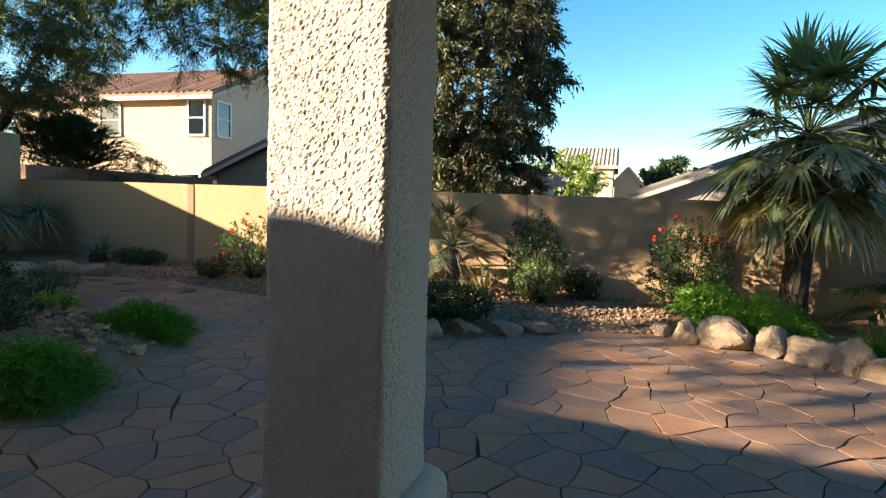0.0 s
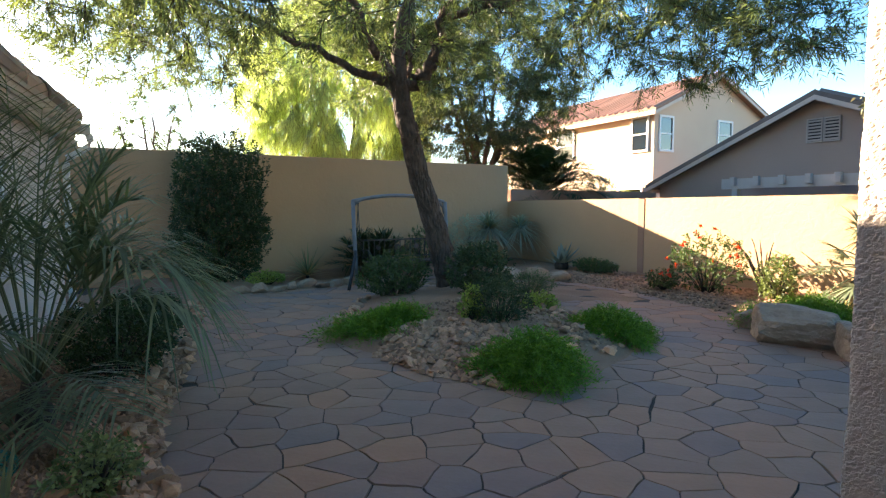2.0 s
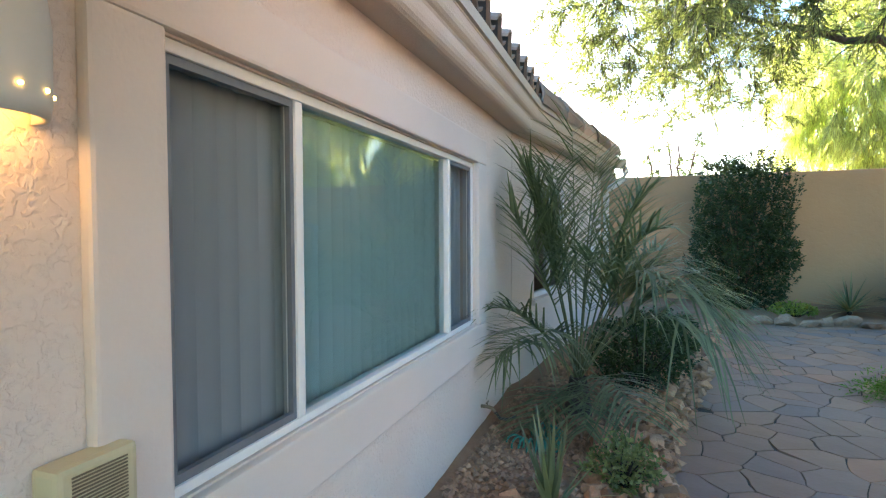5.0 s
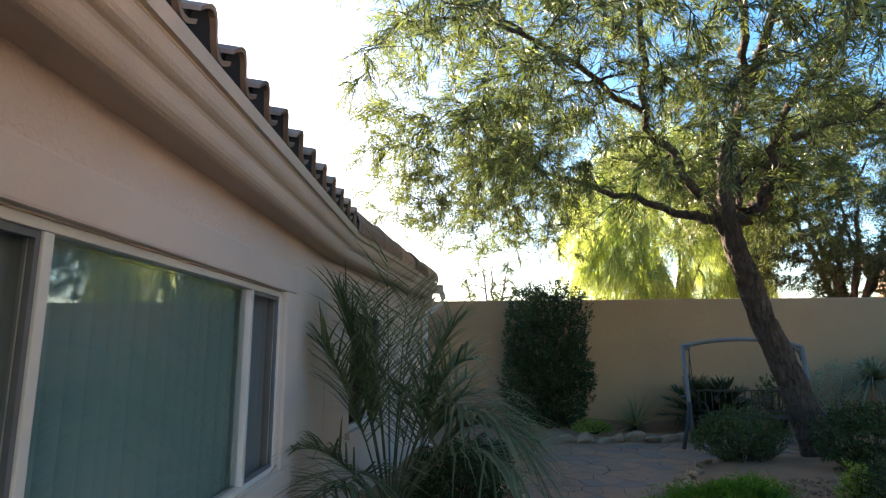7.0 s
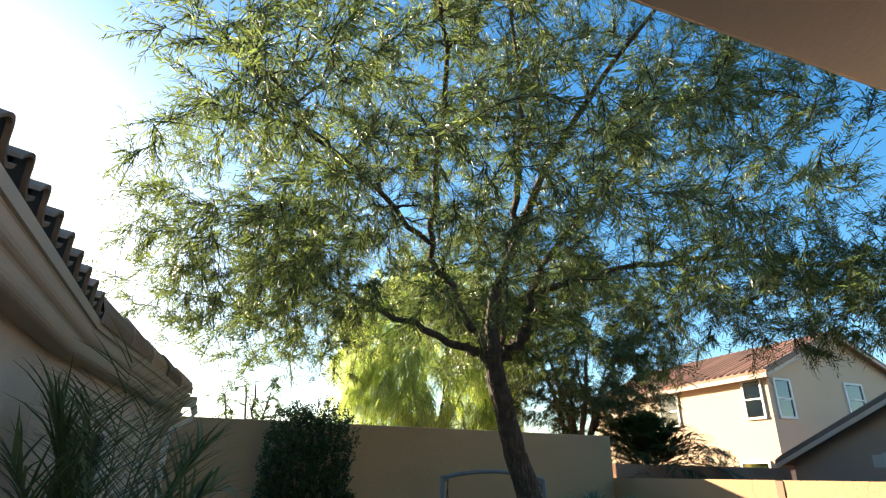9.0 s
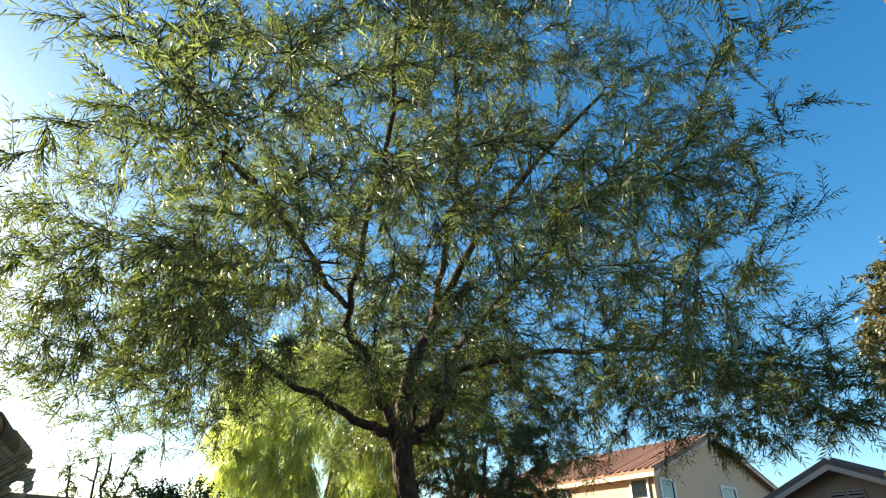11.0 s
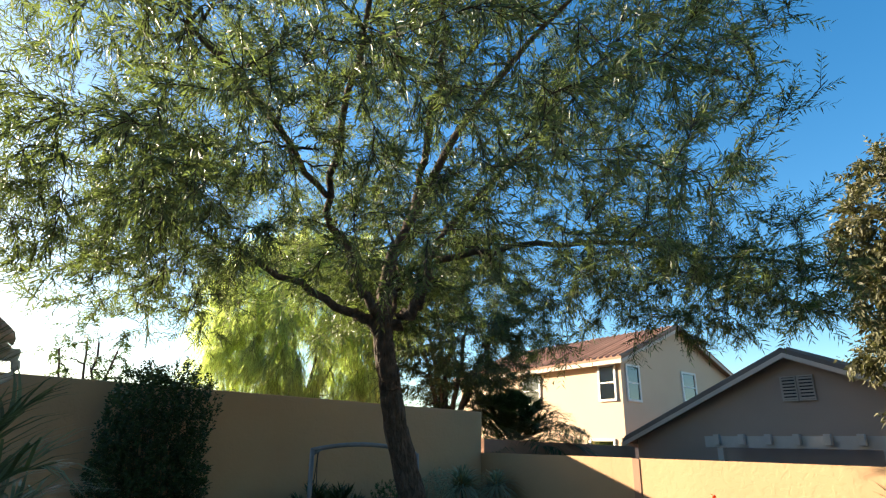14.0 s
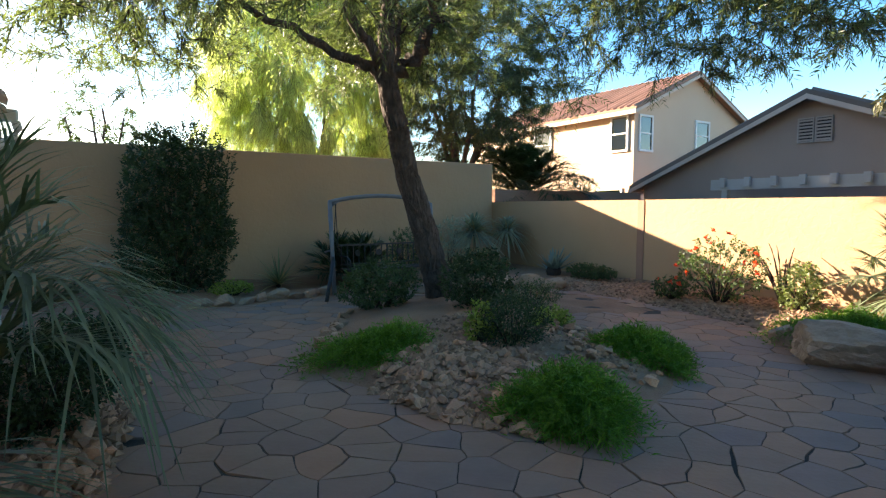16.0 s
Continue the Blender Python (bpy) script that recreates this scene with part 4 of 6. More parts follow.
pts = np.concatenate([pts, crown_points(46, (6.6, 4.9, 3.9), (1.3, 0.9, 0.75), 16, 0.1, -0.95), crown_points(16, (6.3, 3.9, 3.75), (0.9, 0.5, 0.7), 17, 0.1, -0.95)])
crowd = (np.linalg.norm(pts[:, None] - pts[None], axis=2) < 1.0).sum(1)
pts = pts[crowd > 9]
tree("mesquite_tree", "large feathery mesquite with a leaning dark furrowed trunk", TRUNK, MAIN_LIMBS, pts, MESQUITE, 21, 9, 14, 0.38, 0.095, 0.0155, 0.14, 0.14, wander=0.28)


# ---- house fittings ----
def sheet(name, mat, parent, x, y0, y1, z0, z1, label=""):
    """A glass pane that looks along x."""
    return arrays(name, [(x, y0, z0), (x, y1, z0), (x, y1, z1), (x, y0, z1)], [(0, 1, 2, 3)], mat, parent, label)


win = thing("window_1", "wide white vinyl window with a fixed middle pane and screened sides", "window", kind="structure")
X = -1.46
boxes("window_frame", VINYL, win, (X - 0.04, X + 0.03, 1.29, 4.11, 0.912, 0.942), (X - 0.04, X + 0.03, 1.29, 4.11, 2.045, 2.08), (X - 0.04, X + 0.03, 1.29, 1.325, 0.942, 2.045), (X - 0.04, X + 0.03, 4.08, 4.11, 0.942, 2.045), bevel=0.005)
boxes("mullion", VINYL, win, (X - 0.035, X + 0.03, 1.88, 1.925, 0.942, 2.045), bevel=0.006)
boxes("mullion", VINYL, win, (X - 0.035, X + 0.03, 3.55, 3.59, 0.942, 2.045), bevel=0.006)
boxes("sash", STEEL, win, (X + 0.0, X + 0.02, 1.325, 1.88, 0.942, 0.967), (X + 0.0, X + 0.02, 1.325, 1.88, 2.02, 2.045), (X, X + 0.02, 1.325, 1.345, 0.967, 2.02), (X, X + 0.02, 1.86, 1.88, 0.967, 2.02), label="grey metal screen sash")
boxes("sash", STEEL, win, (X + 0.0, X + 0.02, 3.59, 4.08, 0.942, 0.967), (X + 0.0, X + 0.02, 3.59, 4.08, 2.02, 2.045), (X, X + 0.02, 3.59, 3.61, 0.967, 2.02), (X, X + 0.02, 4.06, 4.08, 0.967, 2.02), label="grey metal screen sash")
for y0, y1, mat, lab in ((1.345, 1.86, SCREEN, "dark insect screen"), (1.925, 3.55, GLASS, "green-tinted glass pane"), (3.61, 4.06, SCREEN, "dark insect screen")):
    pane = sheet("pane", mat, win, X - 0.005, y0, y1, 0.942, 2.045, lab)
    pane.visible_shadow = False
blind = thing("vertical_blinds", "closed pale vertical fabric blinds behind the window glass", "blinds", (-1.545, 0, 0))
boxes("rail", VINYL, blind, (-0.03, 0.03, 1.25, 4.15, 2.04, 2.08))
slat_mesh = None
for i in range(31):
    y = 1.28 + i * 0.094
    if slat_mesh is None:
        bm = bmesh.new()
        q = [(0.018 * math.sin(k / 6 * math.pi), -0.056 + 0.112 * k / 6) for k in range(7)]
        a = [bm.verts.new((x, yy, 0.90)) for x, yy in q]
        b = [bm.verts.new((x, yy, 2.05)) for x, yy in q]
        for k in range(6):
            bm.faces.new([a[k], a[k + 1], b[k + 1], b[k]])
        ob = part("slat", bm, BLIND, blind, smooth=True)
        slat_mesh = ob.data
    else:
        ob = new("slat", slat_mesh)
        ob.parent = blind
    ob.matrix_basis = pose(random.uniform(-0.004, 0.004), y, 0, 0, 0, -14 + random.uniform(-9, 9))

askew(win)
askew(blind)

win2 = thing("window_2", "small white window with a dark pane in the angled wall", "window", kind="structure")
win2.matrix_basis = BAY
boxes("window_frame", VINYL, win2, (-0.09, -0.02, 0.71, 2.07, 0.86, 0.91), (-0.09, -0.02, 0.71, 2.07, 2.04, 2.09), (-0.09, -0.02, 0.71, 0.76, 0.91, 2.04), (-0.09, -0.02, 2.02, 2.07, 0.91, 2.04), (-0.09, -0.02, 1.37, 1.42, 0.91, 2.04), bevel=0.004)
for y0, y1 in ((0.76, 1.37), (1.42, 2.02)):
    sheet("pane", SCREEN, win2, -0.057, y0, y1, 0.91, 2.04).visible_shadow = False
boxes("window_sill", TRIM_STUCCO, win2, (-0.019, 0.05, 0.6, 2.18, 0.80, 0.86), bevel=0.008)

spout = thing("downspout", "white metal gutter end and downspout at the house corner", "downspout", (0, 0, 0))
spout.matrix_basis = BAY @ pose(0.02, 4.47, 0)
gutter_bm = bmesh.new()
prism(gutter_bm, [(0, 2.60), (0.09, 2.60), (0.12, 2.66), (0.125, 2.75), (0, 2.75)], (-3.0, 0.0, 0), (0.36, 0.0, 0), (0, 1, 0))
part("gutter", gutter_bm, WHITE, spout)
boxes("boxed_end", FASCIA, spout, (-0.03, 0.22, -0.20, -0.02, 2.40, 2.51), bevel=0.015, label="boxed stucco eave return")
tubes("elbow", [(np.array([(0.34, 0.06, 2.61), (0.36, 0.06, 2.52), (0.33, 0.05, 2.43), (0.20, 0.02, 2.33), (0.09, -0.02, 2.26), (0.06, -0.02, 2.18), (0.06, -0.02, 2.05)]), np.full(7, 0.05))], WHITE, spout, sides=10)
boxes("pipe", WHITE, spout, (0.02, 0.10, -0.06, 0.02, 0.1, 2.12), bevel=0.008)
boxes("bracket", WHITE, spout, (0.0, 0.112, -0.075, 0.032, 1.5, 1.53))
tubes("foot", [(np.array([(0.06, -0.02, 0.2), (0.07, 0.0, 0.12), (0.16, 0.03, 0.06)]), np.full(3, 0.045))], WHITE, spout, sides=8)

sconce = thing("wall_lamp", "white ceramic half-round wall lamp glowing warm from below", "lamp", (-1.415, 0.885, 1.80))
bm = bmesh.new()
ang = np.linspace(-math.pi / 2, math.pi / 2, 15)
rows = [(0.115, 0.0), (0.12, 0.03), (0.122, 0.16), (0.11, 0.26)]
ring = [[bm.verts.new((r * math.cos(a), r * math.sin(a) * 0.95, z)) for a in ang] for r, z in rows]
ring_in = [[bm.verts.new((max(0.0, r - 0.012) * math.cos(a), (r - 0.012) * math.sin(a) * 0.95, z)) for a in ang] for r, z in rows]
for i in range(3):
    for j in range(14):
        bm.faces.new([ring[i][j], ring[i][j + 1], ring[i + 1][j + 1], ring[i + 1][j]])
        bm.faces.new([ring_in[i][j], ring_in[i + 1][j], ring_in[i + 1][j + 1], ring_in[i][j + 1]])
for j in range(14):
    bm.faces.new([ring[0][j], ring_in[0][j], ring_in[0][j + 1], ring[0][j + 1]])
    bm.faces.new([ring[3][j], ring[3][j + 1], ring_in[3][j + 1], ring_in[3][j]])
part("shade", bm, CERAMIC, sconce, "white ceramic shade", smooth=True)
bm = bmesh.new()
bmesh.ops.create_uvsphere(bm, u_segments=12, v_segments=8, radius=0.035, matrix=Matrix.Translation((0.05, 0, 0.07)))
part("bulb", bm, BULB, sconce, "glowing warm bulb", smooth=True)
for k in range(5):
    a = -1.0 + 0.5 * k
    bm = bmesh.new()
    bmesh.ops.create_cone(bm, segments=8, radius1=0.004, radius2=0.004, depth=0.004, cap_ends=True, matrix=Matrix.Translation((0.1225 * math.cos(a), 0.1225 * 0.95 * math.sin(a), 0.045)) @ Matrix.Rotation(a, 4, "Z") @ Matrix.Rotation(math.pi / 2, 4, "Y"))
    part("light_hole", bm, BULB, sconce)
askew(sconce)
glow = new("wall_lamp_light", bpy.data.lights.new("wall_lamp_light", "POINT"))
glow.data.energy, glow.data.color, glow.data.shadow_soft_size = 0.11, (1.0, 0.55, 0.2), 0.03
glow.location = ASKEW @ Vector((-1.36, 0.885, 1.83))

call = thing("intercom", "yellowed plastic door intercom with a louvred speaker", "intercom", (-1.385, 1.05, 0.945))
call.scale = (0.85, 0.82, 0.86)
askew(call)
boxes("body", ALMOND, call, (-0.04, 0.045, -0.105, 0.115, 0.0, 0.235), bevel=0.016)
for k in range(13):
    boxes("louvre", BRASS, call, (0.046, 0.049, -0.07, 0.08, 0.105 + k * 0.0085, 0.1085 + k * 0.0085))
boxes("panel", ALMOND, call, (0.044, 0.049, -0.075, 0.085, 0.025, 0.082), bevel=0.002)
bm = bmesh.new()
bmesh.ops.create_cone(bm, segments=14, radius1=0.013, radius2=0.011, depth=0.012, cap_ends=True, matrix=Matrix.Translation((0.053, -0.045, 0.05)) @ Matrix.Rotation(math.pi / 2, 4, "Y"))
part("button", bm, ALMOND, call, "round push button")
boxes("text_bar", BRASS, call, (0.049, 0.051, -0.01, 0.06, 0.055, 0.064), (0.049, 0.051, 0.0, 0.07, 0.04, 0.047))

tap = thing("garden_tap", "small brass tap on the wall with a short hose", "tap", (-1.42, 4.29, 0.25))
tubes("body", [(np.array([(0, 0, 0), (0.05, 0, 0.0), (0.09, 0, -0.01), (0.11, 0, -0.035)]), np.array([0.014, 0.014, 0.014, 0.012]))], BRASS, tap, sides=10)
askew(tap)
boxes("handle", BRASS, tap, (0.045, 0.055, -0.035, 0.035, 0.03, 0.036), (0.047, 0.053, -0.004, 0.004, 0.0, 0.03))
tubes("hose", [(np.array([(0.11, 0, -0.035), (0.14, 0.03, -0.09), (0.18, 0.10, -0.12), (0.22, 0.2, -0.13), (0.25, 0.3, -0.16), (0.27, 0.34, -0.19)]), np.full(6, 0.011))], DARKSTEEL, tap, sides=7)

coil = thing("coiled_hose", "green coiled garden hose lying on the gravel", "hose", (-1.02, 4.1, 0.07))
a = np.linspace(0, 2 * math.pi * 16, 420)
major = np.linspace(-2.4, 1.9, 420)
helix = np.stack([(0.17 + 0.05 * np.cos(a)) * np.cos(major), (0.17 + 0.05 * np.cos(a)) * np.sin(major), 0.06 + 0.05 * np.sin(a)], 1)
tubes("coil", [(helix, np.full(420, 0.0075))], HOSE, coil, sides=5)

# ---- garden swing ----
swing = thing("garden_swing", "grey metal garden swing frame with a slatted bench", "swing", (4.80, 11.0, 0.06))
W = 1.07
for s in (-1, 1):
    tubes("leg", [(np.array([(s * W, -0.05, 1.62), (s * W, -0.12, 0.9), (s * W, -0.22, -0.05)]), np.full(3, 0.042))], STEEL, swing, sides=8)
    tubes("leg", [(np.array([(s * W, -0.17, 0.62), (s * (W + 0.16), -0.45, 0.32), (s * (W + 0.38), -0.80, -0.06)]), np.full(3, 0.032))], DARKSTEEL, swing, sides=8)
    tubes("brace", [(np.array([(s * W, -0.14, 0.75), (s * W, 0.22, 0.70)]), np.full(2, 0.018))], STEEL, swing, sides=6)
    tubes("hanger", [(np.array([(s * (W - 0.12), 0, 1.66), (s * (W - 0.12), -0.08, 1.1), (s * (W - 0.12), -0.12, 0.5)]), np.full(3, 0.008))], DARKSTEEL, swing, sides=5)
tubes("top_rail", [(np.array([(W * (k / 8 - 1), 0, 1.62 + 0.13 * (1 - (k / 8 - 1) ** 2)) for k in range(17)]), np.full(17, 0.038))], STEEL, swing, sides=8)
for s in (-1, 1):
    tubes("corner_brace", [(np.array([(s * W, -0.01, 1.36), (s * (W - 0.02), -0.01, 1.48), (s * (W - 0.09), 0, 1.59), (s * (W - 0.22), 0, 1.665)]), np.full(4, 0.028))], STEEL, swing, sides=7)
    tubes("hanger", [(np.array([(s * (W - 0.14), 0, 1.63), (s * (W - 0.05), -0.1, 0.95), (s * (W - 0.22), -0.34, 0.40)]), np.full(3, 0.009))], DARKSTEEL, swing, sides=5)
boxes("seat_frame", DARKSTEEL, swing, (-0.82, 0.82, -0.36, -0.33, 0.36, 0.39), (-0.82, 0.82, 0.08, 0.11, 0.36, 0.39), (-0.82, -0.79, -0.33, 0.08, 0.36, 0.39), (0.79, 0.82, -0.33, 0.08, 0.36, 0.39))
boxes("back_rail", DARKSTEEL, swing, (-0.82, 0.82, 0.14, 0.165, 0.80, 0.83), (-0.82, 0.82, 0.10, 0.125, 0.44, 0.465))
for k in range(14):
    x = -0.78 + 1.56 * k / 13
    boxes("back_slat", DARKSTEEL, swing, (x - 0.008, x + 0.008, 0.125, 0.145, 0.465, 0.80))
for k in range(6):
    y = -0.32 + 0.075 * k
    boxes("seat_slat", DARKSTEEL, swing, (-0.79, 0.79, y, y + 0.045, 0.375, 0.388))
for s in (-1, 1):
    tubes("armrest", [(np.array([(s * 0.81, 0.14, 0.62), (s * 0.81, -0.2, 0.62), (s * 0.81, -0.34, 0.56), (s * 0.81, -0.35, 0.38)]), np.full(4, 0.014))], DARKSTEEL, swing, sides=6)
for k in range(3):
    bm = bmesh.new()
    bmesh.ops.create_cone(bm, segments=12, radius1=0.06, radius2=0.06, depth=0.012, cap_ends=True, matrix=Matrix.Translation((-0.45 + 0.45 * k, 0.135, 0.66)) @ Matrix.Rotation(math.pi / 2, 4, "X"))
    part("medallion", bm, DARKSTEEL, swing, "round cast medallion")

# ---- plants of the island bed ----
fern("asparagus_fern", "bright green feathery fern clump spilling over rocks", (2.52, 6.45, 0.03), (0.80, 0.52, 0.40), 31, 2000)
fern("asparagus_fern", "bright green feathery fern clump spilling onto the paving", (2.95, 4.3, 0.03), (0.50, 0.50, 0.40), 32, 2000)
fern("asparagus_fern", "green feathery fern clump spreading over the bed edge", (4.75, 5.05, 0.04), (0.46, 0.78, 0.32), 33, 1700)
bush("low_shrub", "dark green leafy shrub in front of the swing", (3.62, 8.72, 0.08), (0.62, 0.48, 0.72), SHRUBLEAF, 41, 420, upright=0.7)
bush("low_shrub", "dense dark shrub beside the tree trunk", (4.52, 7.5, 0.16), (0.52, 0.5, 0.82), DARKLEAF, 42, 480)
bush("low_shrub", "grey-green fine-leaved shrub among the rocks", (3.62, 5.72, 0.12), (0.37, 0.36, 0.58), DARKLEAF, 43, 420, length=0.035, width=0.014)
bush("low_shrub", "pale green leafy shoot beside a dark shrub", (3.33, 5.9, 0.12), (0.14, 0.14, 0.5), LIME, 44, 46, length=0.05, width=0.03)
bush("low_shrub", "yellow-green small-leaved plant among rocks", (4.62, 6.2, 0.14), (0.26, 0.22, 0.22), LIME, 45, 90, length=0.05, width=0.028)
bush("low_shrub", "soft grey-green shrub behind the island bed", (5.5, 7.5, 0.08), (0.42, 0.38, 0.42), SHRUBLEAF, 46, 260, length=0.035, width=0.012)

# ---- plants of the back bed ----
bush("tall_shrub", "tall clipped dark green shrub against the back wall", (1.43, 12.45, 0.08), (0.90, 0.52, 2.8), DARKLEAF, 51, 1700, spread=0.14, length=0.07, width=0.034, upright=0.8, block=0.8)
rosette("yucca", "spiky yucca with straw-coloured dry leaves by the wall", (3.05, 11.9, 0.1), 60, 0.72, 0.035, PALMLEAF, 52, 0.15, 0.1, 1.5, dry=45)
bush("ground_cover", "small yellow-green plant at the edging stones", (2.1, 11.35, 0.08), (0.35, 0.22, 0.22), LIME, 53, 90)
sago = feather_palm("sago_palm", "dark green sago palm behind the swing", (4.5, 11.85, 0.1), [(k * 137.5 % 360, 8 + (k * 29) % 66, 0.95, 0.15) for k in range(36)], DARKLEAF, 54, 0.12, 0.15)
bush("low_shrub", "loose green shrub behind the swing bench", (5.9, 12.0, 0.08), (0.5, 0.35, 1.0), SHRUBLEAF, 55, 200)
rosette("desert_spoon", "grey-green arching grass-like desert spoon", (7.9, 12.2, 0.95), 280, 1.05, 0.042, SPOON, 56, 0.55, -0.35, 1.5, dry=40)
rosette("desert_spoon", "grey-green arching grass-like desert spoon", (8.75, 12.0, 0.98), 230, 0.85, 0.038, SPOON, 57, 0.6, -0.35, 1.5, dry=30)
bush("low_shrub", "low green shrub under the desert spoon", (7.0, 12.0, 0.1), (0.6, 0.45, 1.2), SPOON, 58, 240, length=0.06, width=0.016)
rosette("agave", "blue-grey agave rosette beside the wall", (8.6, 10.2, 0.18), 40, 0.5, 0.14, BLUELEAF, 59, -0.05, 0.25, 1.35)
bush("ground_cover", "low green mat with a few red flowers", (8.65, 9.2, 0.14), (0.32, 0.55, 0.26), SHRUBLEAF, 60, 200)

# ---- plants along the low wall ----
def flowering(name, label, at, radii, seed, n, blooms):
    ob = bush(name, label, at, radii, SHRUBLEAF, seed, n, length=0.055, width=0.026)
    r = np.random.default_rng(seed + 5)
    c = crown_points(blooms, (0, 0, radii[2] * 0.55), np.array(radii) * (1.05, 1.05, 0.62), seed + 2, 0.85, -0.2)
    for p in c:
        k = 9
        d = r.normal(size=(k, 3)) + np.array([0, 0, 0.5])
        v, f = leaves(np.repeat(p[None], k, 0), d, r.uniform(0.045, 0.075, k), np.full(k, 0.045), r, 0.1)
        arrays("flower", v, f, PETAL, ob, "orange-red flower cluster")
    return ob


flowering("flowering_shrub", "shrub with orange-red flowers against the sunlit wall", (8.35, 6.3, 0.12), (0.42, 0.72, 1.0), 61, 190, 16)
flowering("flowering_shrub", "low red-flowered shrub at the bed edge", (8.1, 6.95, 0.1), (0.25, 0.3, 0.32), 62, 70, 5)
tubes_root = thing("bare_branches", "dry bare grey branches leaning against the wall", "branches", (8.6, 5.45, 0.1))
for k in range(7):
    r = np.random.default_rng(70 + k)
    tip = (r.uniform(0.0, 0.35), r.uniform(-0.25, 0.75), r.uniform(0.6, 1.05))
    tubes("branch", [(bend((0, 0, 0), tip, 0.15, 6), np.linspace(0.022, 0.006, 6))], BARK, tubes_root, sides=6)
bush("round_shrub", "rounded bright green shrub in the sun", (8.5, 5.15, 0.14), (0.30, 0.30, 0.62), PALEGREEN, 63, 150, length=0.045, width=0.03)
fern("asparagus_fern", "sunlit bright green fern mat behind the boulders", (7.15, 4.0, 0.10), (0.62, 0.95, 0.36), 64, 1800)
fan_palm("fan_palm", "small fan palm with many fine grey-green fans", (8.65, 3.95, 0.12), 0.55, 22, 0.62, 0.44, PALMLEAF, 65, 6, -30, 80, 0.12)
fan_palm("fan_palm", "young fan palm in the wall bed", (8.6, 2.7, 0.12), 0.75, 18, 0.6, 0.42, PALMLEAF, 66, 6, -35, 80, 0.12)
rosette("yucca", "reddish spiky yucca among gravel", (8.35, 2.1, 0.14), 55, 0.6, 0.04, STRAW, 67, 0.1, 0.2, 1.3)
bush("low_shrub", "dark leafy shrub with a red bloom by the wall", (8.75, 1.4, 0.14), (0.45, 0.5, 1.25), DARKLEAF, 68, 330)
bush("round_shrub", "light green rounded shrub on the gravel", (8.3, 1.25, 0.14), (0.33, 0.33, 0.62), PALEGREEN, 69, 260, length=0.04, width=0.026)
bush("low_shrub", "trailing dark green shrub over the edging stones", (6.75, 2.15, 0.08), (0.55, 0.6, 0.48), DARKLEAF, 70, 320)
bush("low_shrub", "small dark shrub at the foot of the wall", (8.9, 0.65, 0.14), (0.3, 0.3, 0.45), DARKLEAF, 77, 120)
flowering("flowering_shrub", "leafy green shrub with a few red flowers by the palm", (8.45, -0.8, 0.14), (0.5, 0.55, 1.25), 71, 380, 10)
fern("asparagus_fern", "lush light green fern bank above the boulders", (7.75, -1.55, 0.14), (0.45, 0.75, 0.45), 72, 1900)
fern("asparagus_fern", "lush light green fern bank beside the paving", (6.75, -3.1, 0.1), (0.6, 0.8, 0.5), 73, 1900)
bush("low_shrub", "leafy light green shrub above the stones", (7.8, -1.0, 0.14), (0.35, 0.4, 0.5), FERN, 78, 220)
fan_palm("fan_palm", "tall fan palm with broad green fans and dry skirt", (8.75, -2.2, 0.15), 2.5, 50, 0.92, 0.8, FANLEAF, 74, 10, -52, 85, 0.17)
feather_palm("sago_palm", "dark sago palm at the foot of the fan palm", (8.2, -3.5, 0.15), [(k * 137.5 % 360, 15 + (k * 23) % 55, 1.0, 0.35) for k in range(16)], DARKLEAF, 75, 0.25)

# ---- plants of the house bed ----
palm_fronds = [(280, 78, 2.35, 0.2), (255, 80, 2.3, 0.26), (305, 82, 2.4, 0.24), (200, 80, 2.2, 0.2), (20, 80, 2.35, 0.2), (60, 76, 2.3, 0.3), (340, 84, 2.4, 0.12), (150, 82, 2.3, 0.2), (228, 72, 2.0, 0.25),
               (212, 48, 1.35, 0.5), (236, 58, 1.55, 0.45), (190, 55, 1.5, 0.5), (95, 63, 2.35, 0.66), (75, 60, 2.3, 0.6), (112, 67, 2.45, 0.62), (122, 56, 2.05, 0.6), (84, 70, 2.5, 0.6), (135, 68, 2.2, 0.5),
               (170, 20, 1.0, 0.4), (195, 10, 0.9, 0.3), (150, 28, 1.1, 0.45), (50, 66, 2.1, 0.4), (105, 74, 2.45, 0.45), (165, 70, 2.0, 0.4), (10, 62, 1.9, 0.4)]
feather_palm("feather_palm", "grey-green feather palm with arching fronds by the house", (-0.82, 4.95, 0.08), palm_fronds, PALMLEAF, 81, 0.24, 0.36, 0.02, 0.34, 27)
bush("low_shrub", "dark blue-green shrub under the palm", (-0.35, 6.05, 0.08), (0.5, 0.62, 0.62), DARKLEAF, 82, 420, length=0.05, width=0.02)
bush("low_shrub", "dark shrub along the path edge", (-0.1, 7.4, 0.08), (0.42, 0.6, 0.5), DARKLEAF, 83, 260)
rosette("yucca", "young spiky yucca among gravel and stones", (-0.74, 3.15, 0.07), 26, 0.5, 0.035, PALMLEAF, 84, 0.05, 0.75, 1.5, dry=7)
bush("succulent", "pale green small succulent plant on the rocks", (-0.42, 3.65, 0.08), (0.2, 0.2, 0.26), PALEGREEN, 85, 80, length=0.04, width=0.022)


